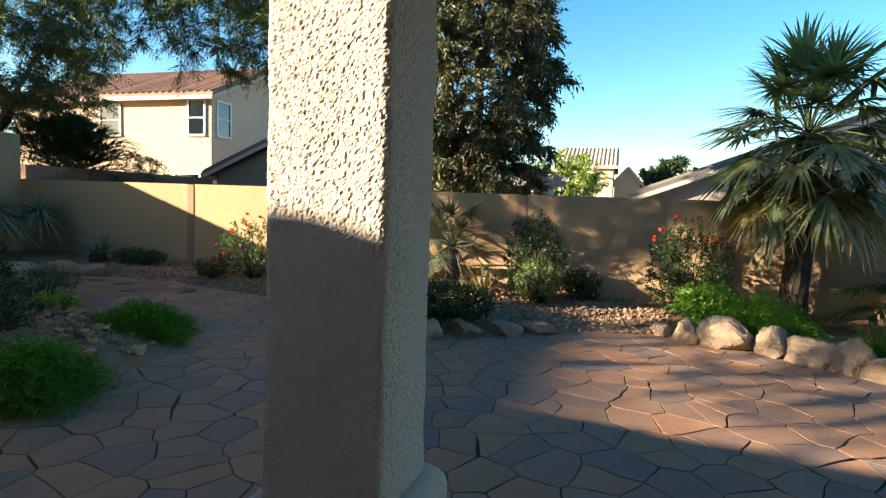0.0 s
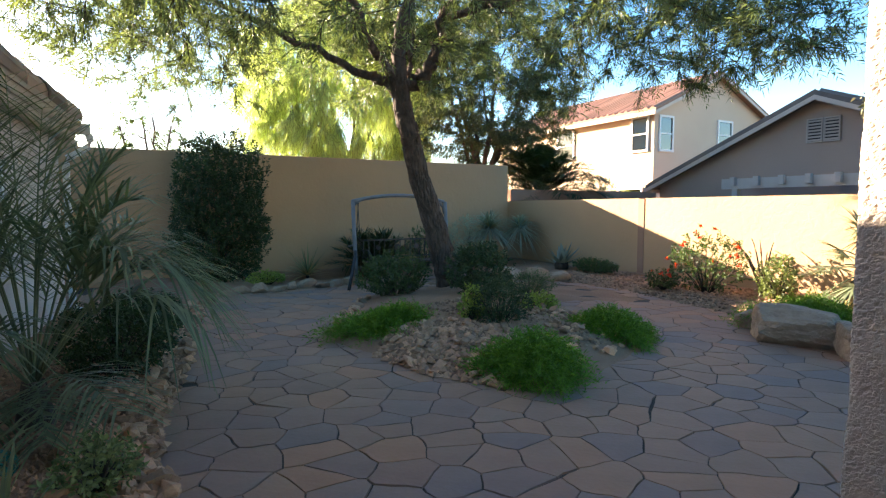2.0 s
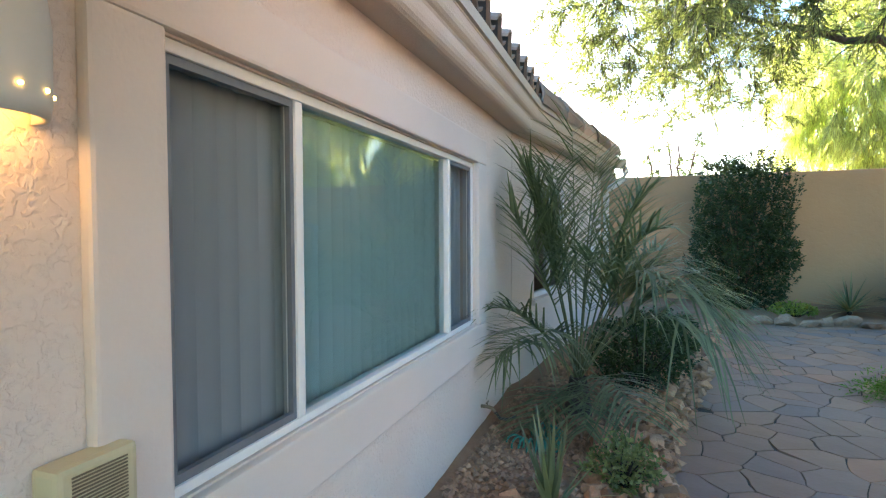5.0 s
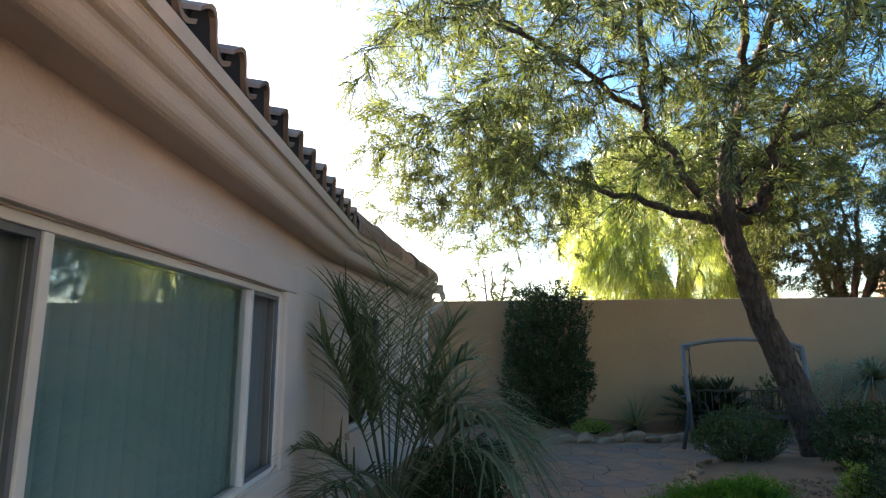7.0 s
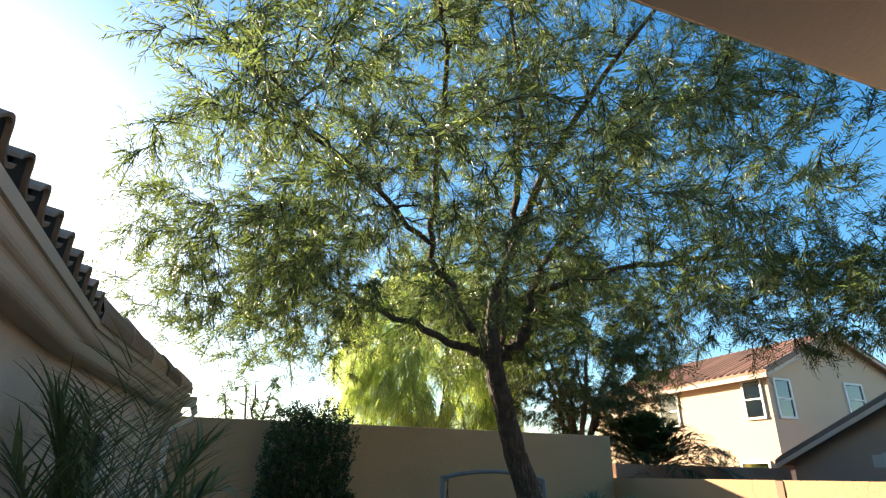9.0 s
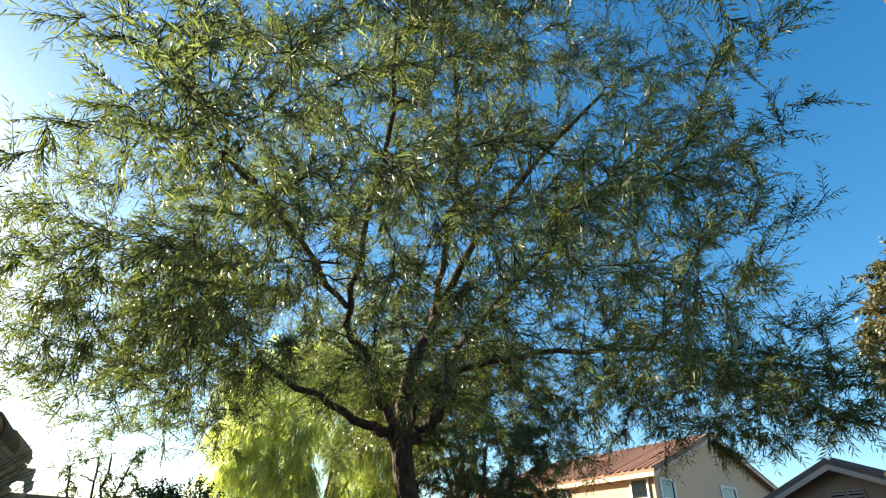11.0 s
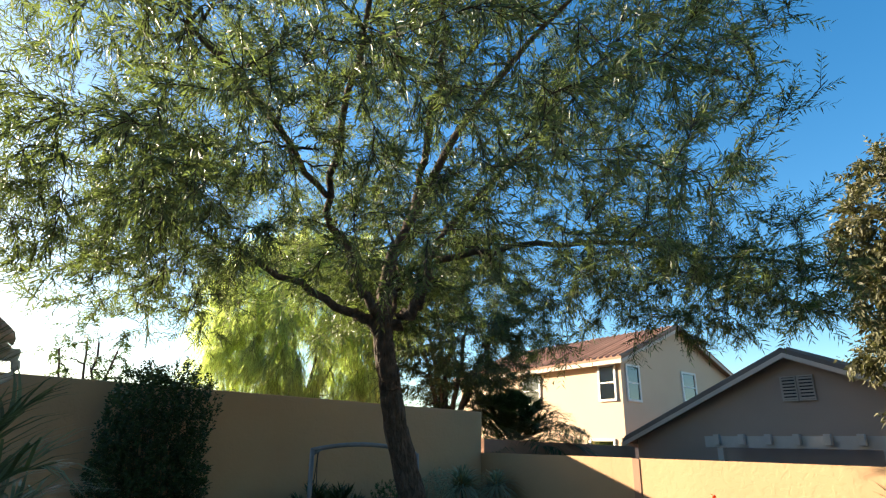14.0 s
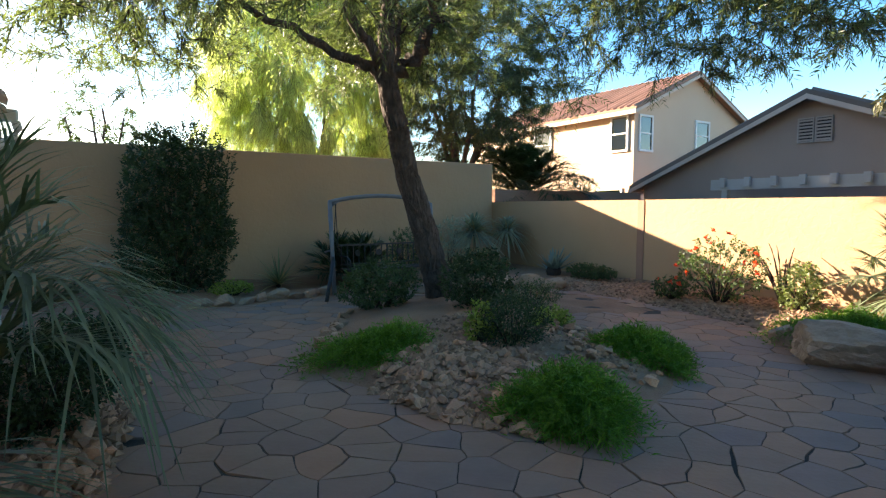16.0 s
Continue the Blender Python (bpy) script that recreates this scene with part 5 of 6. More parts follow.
# ---- neighbouring trees ----
def round_tree(name, label, at, centre, radii, leaf, seed, n, per, count, spread, length, width, droop, limbs=5, trunk_r=0.18, fold=0.2, gap=0.2, low=-0.9):
    at, centre = np.asarray(at, float), np.asarray(centre, float)
    r = np.random.default_rng(seed)
    fork = at + (centre - at) * 0.35
    trunk = ([tuple(at), tuple(at + (fork - at) * 0.5 + r.normal(0, 0.05, 3)), tuple(fork)], trunk_r, trunk_r * 0.7)
    ls = []
    for k in range(limbs):
        a = 2 * math.pi * k / limbs + r.uniform(-0.4, 0.4)
        end = centre + np.array([math.cos(a) * radii[0] * 0.55, math.sin(a) * radii[1] * 0.55, radii[2] * r.uniform(0.0, 0.5)])
        ls.append(([tuple(fork), tuple(fork + (end - fork) * 0.5 + r.normal(0, 0.15, 3)), tuple(end)], trunk_r * 0.5, 0.03))
    return tree(name, label, trunk, ls, crown_points(n, centre, radii, seed, 0.4, low, gap), leaf, seed, per, count, spread, length, width, droop, fold)


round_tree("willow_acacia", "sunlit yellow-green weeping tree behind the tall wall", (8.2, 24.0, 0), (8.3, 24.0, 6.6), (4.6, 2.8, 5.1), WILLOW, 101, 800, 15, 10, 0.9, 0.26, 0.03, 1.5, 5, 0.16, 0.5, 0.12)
round_tree("olive_tree", "dark multi-limbed tree behind the wall corner", (10.3, 16.6, 0), (11.0, 16.6, 5.8), (3.3, 2.4, 3.4), OLIVE, 102, 850, 14, 8, 0.45, 0.13, 0.03, 0.4, 7, 0.2)
round_tree("evergreen_tree", "dense dark evergreen tree beyond the low wall", (12.3, 3.2, 0), (12.3, 3.4, 4.6), (2.0, 2.0, 3.4), EVERGREEN, 103, 800, 12, 8, 0.35, 0.13, 0.05, 0.25, 6, 0.2, 0.2, 0.1)
round_tree("shade_tree", "sparse leafless-topped tree beyond the back wall", (0.4, 21.0, 0), (0.4, 21.0, 4.0), (1.4, 1.2, 1.4), SHRUBLEAF, 104, 70, 6, 6, 0.3, 0.1, 0.04, 0.2, 4, 0.1)
round_tree("shade_tree", "leafy dark hedge tree beyond the back wall", (2.6, 19.5, 0), (2.4, 19.5, 2.4), (2.2, 1.0, 1.5), DARKLEAF, 105, 130, 8, 7, 0.3, 0.12, 0.05, 0.2, 4, 0.1)
round_tree("shade_tree", "yellowing small tree beside a far house", (30.0, 2.9, 0), (30.0, 2.9, 2.9), (2.2, 2.0, 1.6), LIME, 106, 120, 8, 7, 0.4, 0.2, 0.08, 0.2, 4, 0.1)
round_tree("shade_tree", "rounded dark green tree on the skyline", (60.0, -4.7, 0), (60.0, -4.5, 4.0), (3, 3.2, 2.6), DARKLEAF, 107, 160, 8, 7, 0.6, 0.4, 0.2, 0.2, 4, 0.15)
round_tree("shade_tree", "dark tree behind the far houses", (70.0, 8, 0), (70.0, 8, 4.0), (4, 5, 2.6), DARKLEAF, 108, 160, 8, 7, 0.6, 0.4, 0.2, 0.2, 4, 0.15)
feather_palm("sago_palm", "large dark cycad palm rising behind the wall", (11.7, 14.7, 0.6), [(k * 137.5 % 360, 6 + (k * 31) % 74, 2.5, 0.42) for k in range(64)], DARKLEAF, 109, 1.3, 0.2, 0.045, 0.3, 34)
bush("low_shrub", "grey-green bush top behind the reddish wall", (14.2, 14.7, 0.0), (1.1, 0.7, 2.6), PALMLEAF, 110, 300, spread=0.2, length=0.12, width=0.04)


# ---- neighbouring houses ----
def gable_house(name, label, x0, x1, y0, y1, eave, peak, along, wall_mat, tile_mat, over=0.35, trim=None):
    trim = trim or FASCIA
    """A house with a gabled roof; the ridge runs along x or y."""
    root = thing(name, label, "house", (0, 0, 0))
    bm = bmesh.new()
    box(bm, x0, x1, y0, y1, -0.2, eave)
    bmid = (y0 + y1) / 2 if along == "x" else (x0 + x1) / 2
    tips = [(x0, bmid), (x1, bmid)] if along == "x" else [(bmid, y0), (bmid, y1)]
    ends = [[(x0, y0), (x0, y1)], [(x1, y0), (x1, y1)]] if along == "x" else [[(x0, y0), (x1, y0)], [(x0, y1), (x1, y1)]]
    for (tx, ty), pair in zip(tips, ends):
        bm.faces.new([bm.verts.new((*pair[0], eave)), bm.verts.new((*pair[1], eave)), bm.verts.new((tx, ty, peak))])
    part("wall", bm, wall_mat, root)
    half = (y1 - y0) / 2 if along == "x" else (x1 - x0) / 2
    slope = (peak - eave) / half
    run = half + over
    lo, hi = (x0 - over, x1 + over) if along == "x" else (y0 - over, y1 + over)
    for s in (-1, 1):
        rp = bmesh.new()
        prism(rp, [(0, peak + 0.02), (0, peak + 0.16), (run, peak + 0.16 - slope * run), (run, peak + 0.02 - slope * run)], (lo, bmid, 0) if along == "x" else (bmid, lo, 0), (hi, bmid, 0) if along == "x" else (bmid, hi, 0), (0, s, 0) if along == "x" else (s, 0, 0))
        slab = part("roof", rp, tile_mat, root)
        # rows of barrel tiles down the slope
        vs, fs, n = [], [], 0
        for k in range(int((hi - lo) / 0.36)):
            u = lo + 0.18 + k * 0.36
            pts = np.array([((u, bmid + s * q, peak + 0.16 - slope * q) if along == "x" else (bmid + s * q, u, peak + 0.16 - slope * q)) for q in (0.05, run - 0.02)])
            v, f = tube(pts, [0.085, 0.085], 6)
            vs.append(v)
            fs += [tuple(i + n for i in g) for g in f]
            n += len(v)
        arrays("tile_covering", np.concatenate(vs), fs, tile_mat, slab)
        fb = bmesh.new()
        prism(fb, [(run, peak - 0.12 - slope * run), (run + 0.04, peak - 0.12 - slope * run), (run + 0.04, peak + 0.05 - slope * run), (run, peak + 0.05 - slope * run)], (lo, bmid, 0) if along == "x" else (bmid, lo, 0), (hi, bmid, 0) if along == "x" else (bmid, hi, 0), (0, s, 0) if along == "x" else (s, 0, 0))
        part("fascia", fb, trim, root, "pale painted fascia board")
        for e in (lo, hi):
            vb = bmesh.new()
            a = Vector((e, bmid, 0)) if along == "x" else Vector((bmid, e, 0))
            step = Vector((0.05, 0, 0)) if along == "x" else Vector((0, 0.05, 0))
            prism(vb, [(0, peak - 0.10), (0, peak + 0.03), (run, peak + 0.03 - slope * run), (run, peak - 0.10 - slope * run)], a - step * 0.5, a + step * 0.5, (0, s, 0) if along == "x" else (s, 0, 0))
            part("verge_board", vb, trim, root, "pale painted verge board")
    return root


def far_window(root, face, at, u0, u1, z0, z1, drawn=0.5):
    """A framed sash window on a far wall; face is the axis that it looks along (negative way)."""
    def span(a0, a1, d0, d1, b0, b1):
        return (at - d1, at - d0, a0, a1, b0, b1) if face == "x" else (a0, a1, at - d1, at - d0, b0, b1)
    w = boxes("window", WHITE, root, span(u0 - 0.09, u1 + 0.09, 0.0, 0.07, z1, z1 + 0.09), span(u0 - 0.09, u1 + 0.09, 0.0, 0.09, z0 - 0.09, z0), span(u0 - 0.09, u0, 0.0, 0.07, z0, z1), span(u1, u1 + 0.09, 0.0, 0.07, z0, z1), span(u0, u1, 0.0, 0.06, (z0 + z1) / 2 - 0.03, (z0 + z1) / 2 + 0.03))
    q = [(at - 0.025, u1, z0), (at - 0.025, u0, z0), (at - 0.025, u0, z1), (at - 0.025, u1, z1)] if face == "x" else [(u0, at - 0.025, z0), (u1, at - 0.025, z0), (u1, at - 0.025, z1), (u0, at - 0.025, z1)]
    arrays("pane", q, [(0, 1, 2, 3)], CLEARGLASS if drawn == 1 else FARGLASS, w)
    boxes("curtain", BLIND, w, span(u0 + 0.04, u1 - 0.04, 0.004, 0.012, z1 - 0.05 - drawn * (z1 - z0 - 0.1), z1 - 0.05))


cream = gable_house("two_storey_house", "two-storey cream stucco house with a red tile gable roof", 19.4, 27.6, 16.6, 28.0, 5.72, 7.55, "y", CREAM, REDTILE)
far_window(cream, "x", 19.4, 16.95, 17.72, 4.05, 5.42, 1.0)
far_window(cream, "y", 16.6, 19.75, 20.5, 4.05, 5.42)
far_window(cream, "y", 16.6, 23.75, 24.7, 4.30, 5.5)
far_window(cream, "x", 19.4, 21.5, 22.6, 4.05, 5.3)
far_window(cream, "x", 19.4, 17.2, 18.4, 1.2, 2.35)
grey = gable_house("taupe_house", "single-storey taupe stucco house with a louvred gable", 16.1, 24.0, 3.3, 13.55, 2.32, 4.5, "x", GREY, GREYTILE, trim=VERGE)
for k in range(2):
    y = 8.12 + 0.43 * k
    vent = boxes("gable_vent", LOUVRE, grey, (16.04, 16.1, y - 0.20, y - 0.17, 3.3, 3.95), (16.04, 16.1, y + 0.17, y + 0.20, 3.3, 3.95), (16.04, 16.1, y - 0.17, y + 0.17, 3.92, 3.95), (16.04, 16.1, y - 0.17, y + 0.17, 3.3, 3.33), label="pale louvred vent")
    # black sheet on the wall, put in as the shade between the slats
    boxes("slat_shade", GAP_SHADE, vent, (16.084, 16.096, y - 0.165, y + 0.165, 3.335, 3.915))
    for i in range(7):
        boxes("slat", LOUVRE, vent, (16.03, 16.08, y - 0.17, y + 0.17, 3.34 + i * 0.085, 3.385 + i * 0.085))
pergola = thing("pergola", "pale timber patio cover in front of the taupe house", "pergola")
boxes("beam", DULL, pergola, (15.0, 15.12, 1.56, 10.5, 2.08, 2.37))
for k in range(13):
    y = 1.9 + 0.68 * k
    boxes("rafter", DULL, pergola, (15.125, 16.095, y, y + 0.08, 2.2, 2.38))
    boxes("rafter_end", DULL, pergola, (14.88, 14.995, y - 0.03, y + 0.12, 2.16, 2.41), bevel=0.01)
for y in (2.3, 6.2, 10.0):
    boxes("post", DULL, pergola, (14.98, 15.14, y, y + 0.16, -0.1, 2.075))
gable_house("grey_roofed_house", "low house with a grey tile gable roof", 18.0, 27.0, -12.2, -0.45, 2.0, 4.3, "x", GREY, GREYTILE)
h3 = gable_house("distant_house", "distant pale two-storey house with a tan tile roof", 52.0, 60.0, 0.9, 5.6, 5.4, 7.2, "y", CREAM, TANTILE)
far_window(h3, "x", 52.0, 2.2, 3.4, 3.5, 4.7)
gable_house("distant_house", "distant low house with a tan tile roof", 58.0, 64.0, -1.65, 0.8, 4.2, 5.6, "x", CREAM, TANTILE)
gable_house("distant_house", "distant narrow house with a tan tile roof", 66.0, 70.0, -3.9, -1.7, 4.2, 5.2, "x", CREAM, TANTILE)
# added block out of view, only there to keep low sun off the garden
gable_house("hidden_shade_block", "added tall building, hidden behind the roof, that casts shade on the garden", -40.0, -16.65, 42.0, 48.0, 12.5, 14.75, "x", CREAM, REDTILE)


# ---- rocks ----
def surface(ob):
    """The height of a bed at a place."""
    tree_of = BVHTree.FromPolygons([v.co for v in ob.data.vertices], [list(p.vertices) for p in ob.data.polygons])

    def height(x, y):
        hit = tree_of.ray_cast(Vector((x, y, 3)), Vector((0, 0, -1)))[0]
        return max(hit.z, -0.005) if hit else 0.0
    return height


on_island, on_house, on_right = surface(island), surface(house_bed), surface(right_bed)

def rock_mesh(name, seed, mat, n=13, squash=0.62):
    r = np.random.default_rng(seed)
    bm = bmesh.new()
    for p in unit(r.normal(size=(n, 3))) * r.uniform(0.8, 1.05, (n, 1)) * np.array([1.0, r.uniform(0.65, 0.95), squash]):
        bm.verts.new(p)
    bmesh.ops.convex_hull(bm, input=bm.verts[:])
    bmesh.ops.delete(bm, geom=[v for v in bm.verts if not v.link_faces], context="VERTS")
    me = bpy.data.meshes.new(name)
    bm.to_mesh(me)
    bm.free()
    me.materials.append(mat)
    return me


rock_meshes = [rock_mesh("rock", 200 + k, COBBLE) for k in range(9)]


def scatter_rocks(parent, n, poly, seed, lo, hi, height):
    r = np.random.default_rng(seed)
    xs, ys = zip(*poly)
    done = 0
    while done < n:
        x, y = r.uniform(min(xs), max(xs)), r.uniform(min(ys), max(ys))
        if not inside(poly, x, y):
            continue
        s = r.uniform(lo, hi) * (1.25 if r.uniform() < 0.12 else 1)
        ob = new("rock", rock_meshes[int(r.integers(9))])
        ob.parent = parent
        ob.matrix_basis = pose(x, y, height(x, y) + s * r.uniform(0.15, 0.6), *r.uniform(-25, 25, 2), r.uniform(0, 360)) @ Matrix.Scale(s, 4)
        done += 1


scatter_rocks(island, 200, [(1.95, 5.6), (2.15, 4.75), (2.5, 4.15), (3.0, 4.3), (3.45, 5.4), (3.0, 6.1), (2.4, 6.2)], 301, 0.042, 0.08, on_island)
scatter_rocks(island, 95, [(3.3, 4.0), (4.2, 4.3), (4.85, 4.75), (5.2, 6.1), (4.8, 6.7), (4.2, 5.7), (3.8, 4.95)], 302, 0.042, 0.075, on_island)
scatter_rocks(island, 22, [(1.8, 6.5), (2.4, 8.1), (3.3, 9.2), (3.4, 9.0), (2.65, 7.9), (2.1, 6.8)], 303, 0.07, 0.12, on_island)
EDGE_STRIP = [(-0.55, 1.2), (-0.55, 3.0), (-0.62, 4.4), (-0.5, 5.4), (-0.05, 6.8), (0.3, 8.4), (0.6, 10.0), (0.85, 10.0), (0.5, 8.0), (0.38, 6.8), (0.12, 5.5), (-0.06, 4.6), (-0.05, 2.2), (-0.08, 1.2)]
scatter_rocks(house_bed, 285, EDGE_STRIP, 304, 0.05, 0.095, on_house)
scatter_rocks(house_bed, 8, [(-1.0, 2.9), (-0.6, 2.9), (-0.6, 3.3), (-1.0, 3.3)], 305, 0.08, 0.12, on_house)


def pebbles(name, parent, n, poly, seed, lo, hi, height, label, mat=None):
    """Loose gravel, joined as one mesh."""
    r = np.random.default_rng(seed)
    xs, ys = zip(*poly)
    octa = np.array([(1, 0, 0), (0, 1, 0), (-1, 0, 0), (0, -1, 0), (0, 0, 0.7), (0, 0, -0.7)])
    tri = np.array([(0, 1, 4), (1, 2, 4), (2, 3, 4), (3, 0, 4), (1, 0, 5), (2, 1, 5), (3, 2, 5), (0, 3, 5)])
    vs, fs, k = [], [], 0
    while k < n:
        x, y = r.uniform(min(xs), max(xs)), r.uniform(min(ys), max(ys))
        if not inside(poly, x, y):
            continue
        a, s = r.uniform(0, 6.28), r.uniform(lo, hi)
        m = np.array([[math.cos(a), -math.sin(a), 0], [math.sin(a), math.cos(a), 0], [0, 0, 1]])
        v = (octa * r.uniform(0.7, 1.2, (6, 1)) * s) @ m.T + np.array([x, y, height(x, y) + 0.3 * s])
        vs.append(v)
        fs.append(tri + 6 * k)
        k += 1
    return tagged(arrays(name, np.concatenate(vs), np.concatenate(fs), mat or GRAVEL, parent), label, kind="stuff")


pebbles("gravel", house_bed, 8000, [(-1.38, 1.0), (-0.1, 1.0), (-0.1, 4.7), (0.1, 5.6), (0.3, 7.0), (-1.1, 7.0), (-1.36, 5.4)], 311, 0.012, 0.032, on_house, "small brown gravel")
pebbles("gravel", right_bed, 4500, [(7.7, 9.3), (7.75, 7.6), (7.5, 6.0), (7.2, 5.0), (6.5, 4.2), (6.25, 2.5), (6.8, 1.3), (7.2, 0.3), (7.4, -0.5), (9.1, -0.7), (9.1, 10.0)], 312, 0.018, 0.045, on_right, "pale brown gravel")
pebbles("river_rock", island, 1100, [(1.95, 5.6), (2.15, 4.75), (2.5, 4.15), (3.0, 4.3), (3.45, 5.4), (3.0, 6.1), (2.4, 6.2)], 314, 0.03, 0.058, on_island, "tan river rocks heaped between the ferns", ROCKBED)
pebbles("river_rock", house_bed, 1300, EDGE_STRIP, 315, 0.03, 0.055, on_house, "tan river rocks along the bed edge", ROCKBED)
pebbles("gravel", island, 1200, [(2.2, 5.4), (3.0, 4.4), (4.3, 4.6), (5.2, 6.2), (4.2, 7.0), (2.8, 7.2)], 313, 0.015, 0.035, on_island, "small brown gravel")


def boulder(name, label, at, size, seed, turn=0.0, group="", category="boulder"):
    bm = bmesh.new()
    bmesh.ops.create_icosphere(bm, subdivisions=4, radius=1)
    o = Vector((seed * 3.7, seed * 1.3, 0))
    rng = random.Random(seed)
    cuts = [(Vector((rng.gauss(0, 1), rng.gauss(0, 1), rng.gauss(0, 1))).normalized(), rng.uniform(0.6, 0.95)) for _ in range(15)]
    for v in bm.verts:
        n = v.co.normalized()
        k = min(d / max(0.15, n.dot(c)) for c, d in cuts)
        k = 1.15 * min(k, 1.35) * (1 + 0.07 * noise.noise(n * 4 + o) + 0.04 * noise.noise(n * 11 + o) + 0.02 * noise.noise(n * 26 + o))
        v.co = Vector((n.x * size[0], n.y * size[1], n.z * size[2])) * k
    ob = part(name, bm, BOULDER)
    ob.matrix_basis = pose(at[0], at[1], at[2] + size[2] * 0.72, 0, 0, turn)
    return tagged(ob, label, category, group)


for k, (x, y, sx, sz, tn) in enumerate(((7.5, -0.42, 0.10, 0.09, 70), (7.32, -0.74, 0.13, 0.15, 70), (7.14, -1.17, 0.25, 0.17, 68), (6.98, -1.56, 0.13, 0.15, 70), (6.80, -1.86, 0.21, 0.19, 58), (6.55, -2.14, 0.20, 0.17, 52), (6.27, -2.43, 0.23, 0.15, 45), (5.92, -2.76, 0.22, 0.16, 45), (5.6, -3.2, 0.2, 0.15, 60))):
    boulder("boulder", "sunlit tan sandstone edging boulder beside the paving", (x, y, -0.02), (sx * 1.15, 0.16, sz), 400 + k, tn, "edging boulders")
boulder("boulder", "large rounded tan boulder at the bed corner", (6.33, 3.72, -0.02), (0.36, 0.60, 0.27), 410, 12, "edging boulders")
boulder("boulder", "large rounded tan boulder at the bed corner", (6.15, 2.85, -0.02), (0.32, 0.42, 0.22), 411, -8, "edging boulders")
boulder("boulder", "pale pointed rock catching the sun", (6.72, 4.52, -0.02), (0.18, 0.15, 0.17), 412, 30, "edging boulders")
for k, (x, y) in enumerate(((6.1, 2.2), (6.35, 1.78), (6.6, 1.4), (6.85, 1.02))):
    boulder("edging_stone", "grey-brown edging stone half under shrubs", (x, y, -0.02), (0.2, 0.13, 0.1), 420 + k, 50 + 10 * k, "edging stones", "stone")
for k in range(14):
    x = 1.35 + 0.3 * k
    boulder("edging_stone", "flat tan edging stone along the back bed", (x - 0.1, 10.72 + 0.03 * k + 0.08 * math.sin(k * 1.7), -0.02), (0.15, 0.1, 0.075 + 0.02 * (k % 3)), 430 + k, 10 * (k % 5), "edging stones", "stone")
for k, (x, y) in enumerate(((6.85, 9.85), (7.25, 9.55), (7.65, 9.22))):
    boulder("edging_stone", "squared pale edging block below the agave", (x, y, 0.0), (0.14, 0.24, 0.13), 450 + k, 52 + 5 * k, "edging stones", "stone")

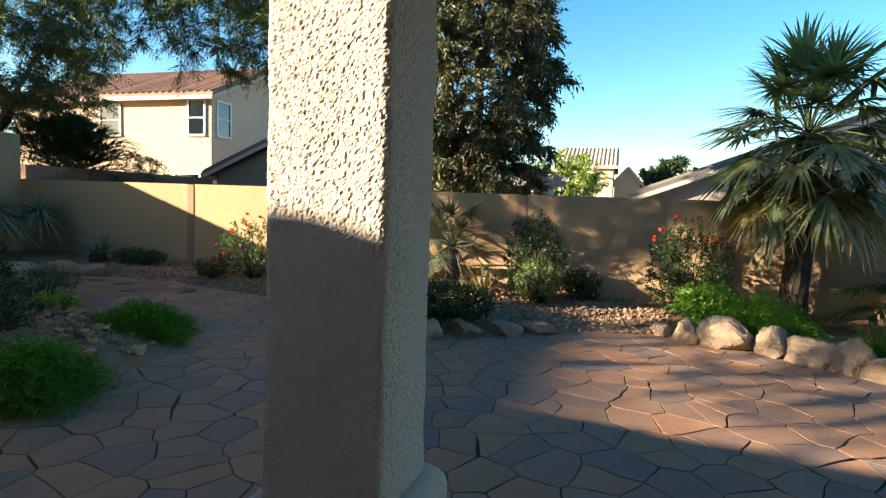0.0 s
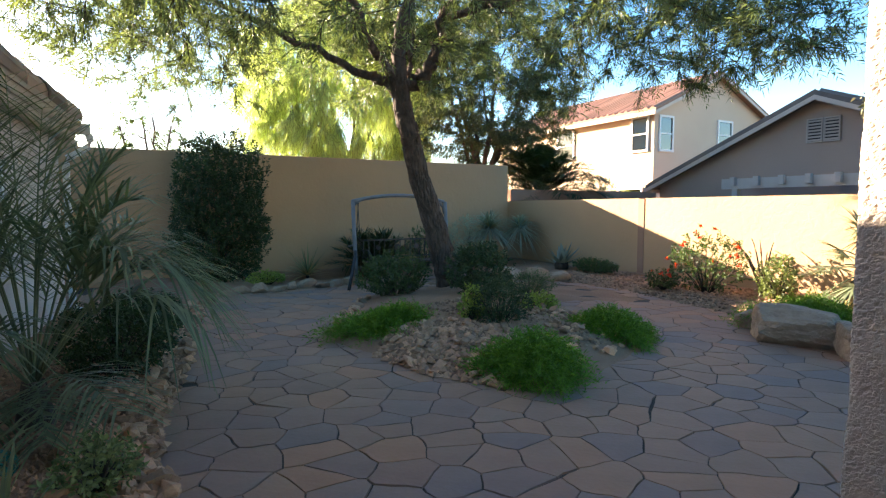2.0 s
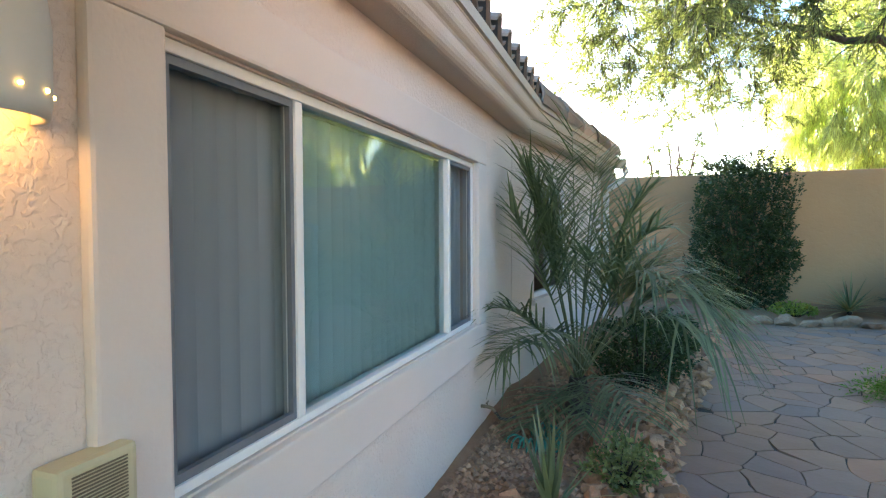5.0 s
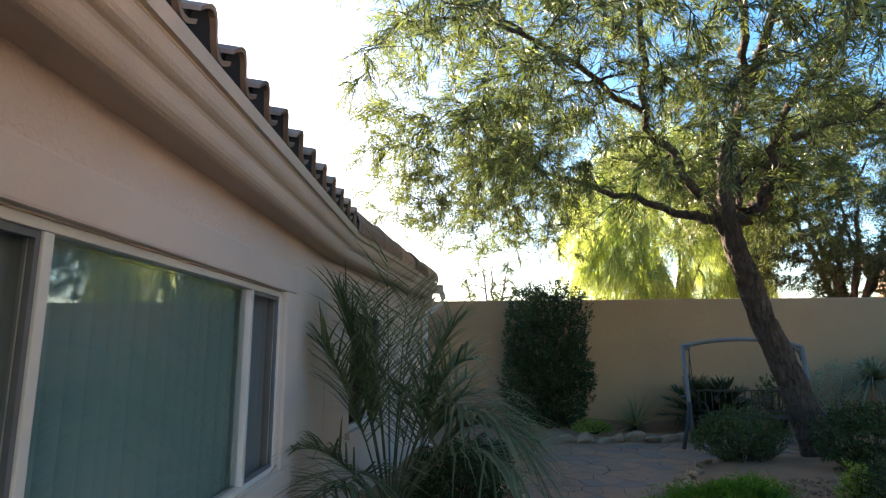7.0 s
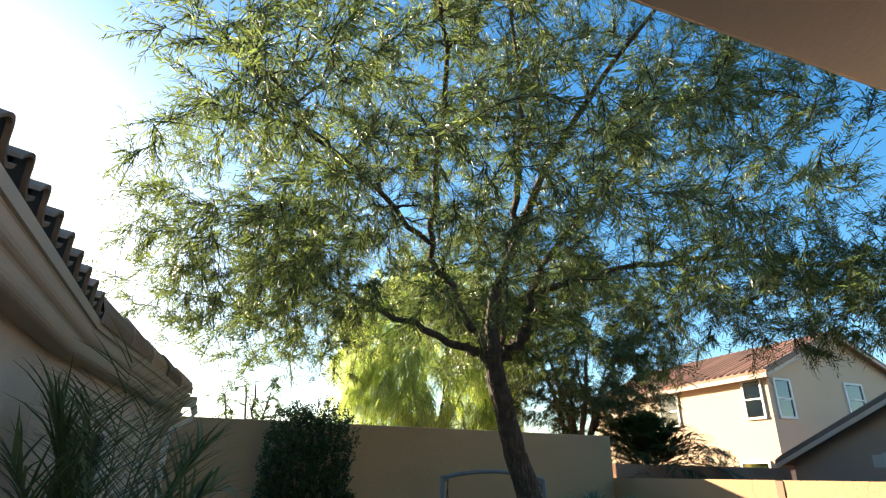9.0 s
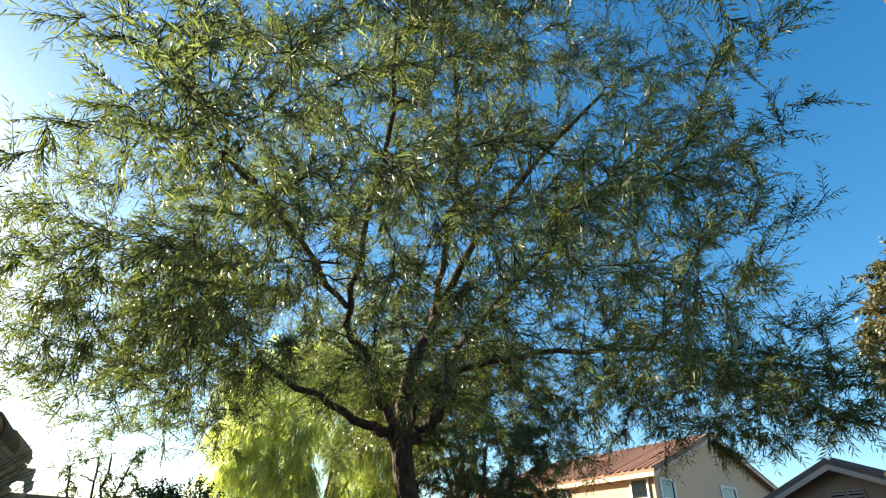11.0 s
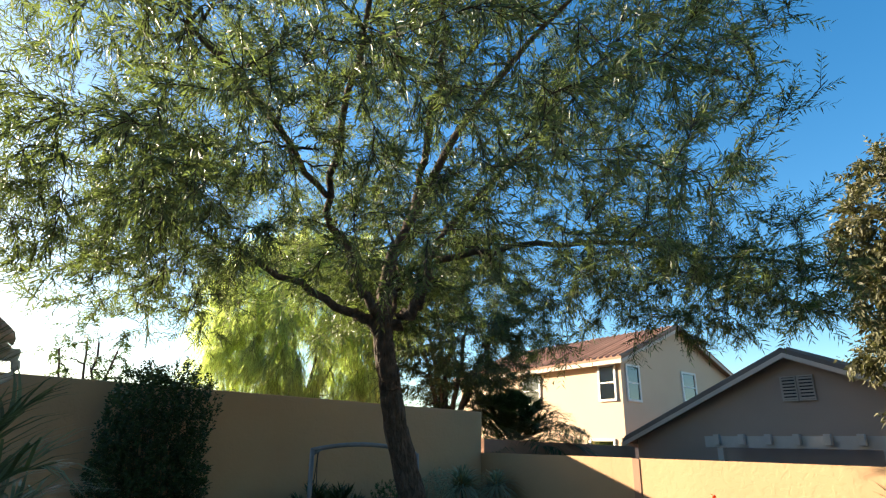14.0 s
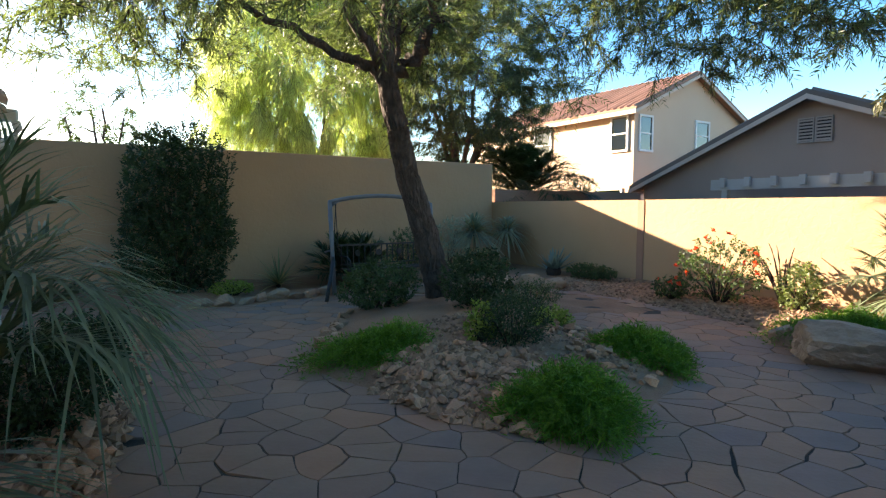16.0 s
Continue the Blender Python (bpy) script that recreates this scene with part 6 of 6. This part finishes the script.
# ---- flagstones ----
def slabs(seed):
    """Irregular slabs: cells round jittered seeds, cut by their neighbours' midlines."""
    r = np.random.default_rng(seed)
    step = 0.335
    seeds = []
    for i in range(-1, 33):
        for j in range(-1, 61):
            x, y = -1.6 + i * step + (j % 2) * step * 0.5 + r.uniform(-0.155, 0.155), -5.0 + j * step * 0.87 + r.uniform(-0.14, 0.14)
            seeds.append((x, y))
    seeds = np.array(seeds)
    for x, y in seeds:
        if not (-1.45 < x < 8.7 and -4.6 < y < 12.2)  or any(inside(p, x, y) and inside(p, x + 0.2, y) and inside(p, x - 0.2, y) and inside(p, x, y + 0.2) and inside(p, x, y - 0.2) for p in bed_polys):
            continue
        near = seeds[(np.abs(seeds - (x, y)).max(1) < 1.3) & (np.abs(seeds - (x, y)).max(1) > 1e-6)]
        cell = [(x - 0.6, y - 0.6), (x + 0.6, y - 0.6), (x + 0.6, y + 0.6), (x - 0.6, y + 0.6)]
        for sx, sy in near:
            mx, my, nx, ny = (x + sx) / 2, (y + sy) / 2, sx - x, sy - y
            side = [(px - mx) * nx + (py - my) * ny for px, py in cell]
            out = []
            for a in range(len(cell)):
                b = (a + 1) % len(cell)
                if side[a] <= 0:
                    out.append(cell[a])
                if (side[a] < 0) != (side[b] < 0) and side[a] != side[b]:
                    t = side[a] / (side[a] - side[b])
                    out.append((cell[a][0] + t * (cell[b][0] - cell[a][0]), cell[a][1] + t * (cell[b][1] - cell[a][1])))
            cell = out
        pts = np.array(cell)
        c = pts.mean(0)
        keep = [p for p, q in zip(pts, np.roll(pts, 1, 0)) if np.linalg.norm(p - q) > 0.03]
        if len(keep) < 3:
            continue
        ring = []
        for p, q in zip(keep, keep[1:] + keep[:1]):
            parts = 3 if np.linalg.norm(p - q) > 0.12 else 2
            ring += [p + (q - p) * k / parts for k in range(parts)]
        ring = [p + 0.02 * np.array([noise.noise(Vector((p[0] * 8, p[1] * 8, 0))), noise.noise(Vector((p[0] * 8, p[1] * 8, 7)))]) for p in ring]
        yield c, np.array(ring), r


def slab_geometry(c, ring, r):
    gap = np.array([[0.0045 + 0.009 * max(0.0, noise.noise(Vector((p[0] * 3.5, p[1] * 3.5, 4))) + 0.1)] for p in ring])
    d = np.linalg.norm(ring - c, axis=1, keepdims=True)
    rim = c + (ring - c) * (1 - gap / d)
    top = c + (ring - c) * (1 - (gap + 0.0018) / d)
    lift = r.uniform(-0.0012, 0.0012)
    tilt = r.uniform(-0.003, 0.003, 2)
    n = len(ring)
    z = lambda p, h: h + lift + (p - c) @ tilt
    v = [(*p, -0.03) for p in rim] + [(*p, z(p, -0.0012)) for p in rim] + [(*p, z(p, 0.0)) for p in top]
    f = [tuple(range(2 * n, 3 * n))]
    for k in range(n):
        m = (k + 1) % n
        f += [(k, m, n + m, n + k), (n + k, n + m, 2 * n + m, 2 * n + k)]
    return v, f


all_slabs = list(slabs(77))
all_slabs.sort(key=lambda s: math.hypot((s[0][0] - 2.0) * 0.8, s[0][1] - 2.6))
rest_v, rest_f = [], []
for k, (c, ring, r) in enumerate(all_slabs):
    v, f = slab_geometry(c, ring, r)
    if k < 300:
        v = [(x - c[0], y - c[1], zz) for x, y, zz in v]
        ob = arrays("flagstone", v, f, STONE, patio)
        ob.location = (c[0], c[1], 0)
    else:
        n = len(rest_v)
        rest_v += v
        rest_f += [tuple(i + n for i in q) for q in f]
tagged(arrays("flagstones_far", rest_v, rest_f, STONE, patio), "flagstones farther along the path", kind="stuff")
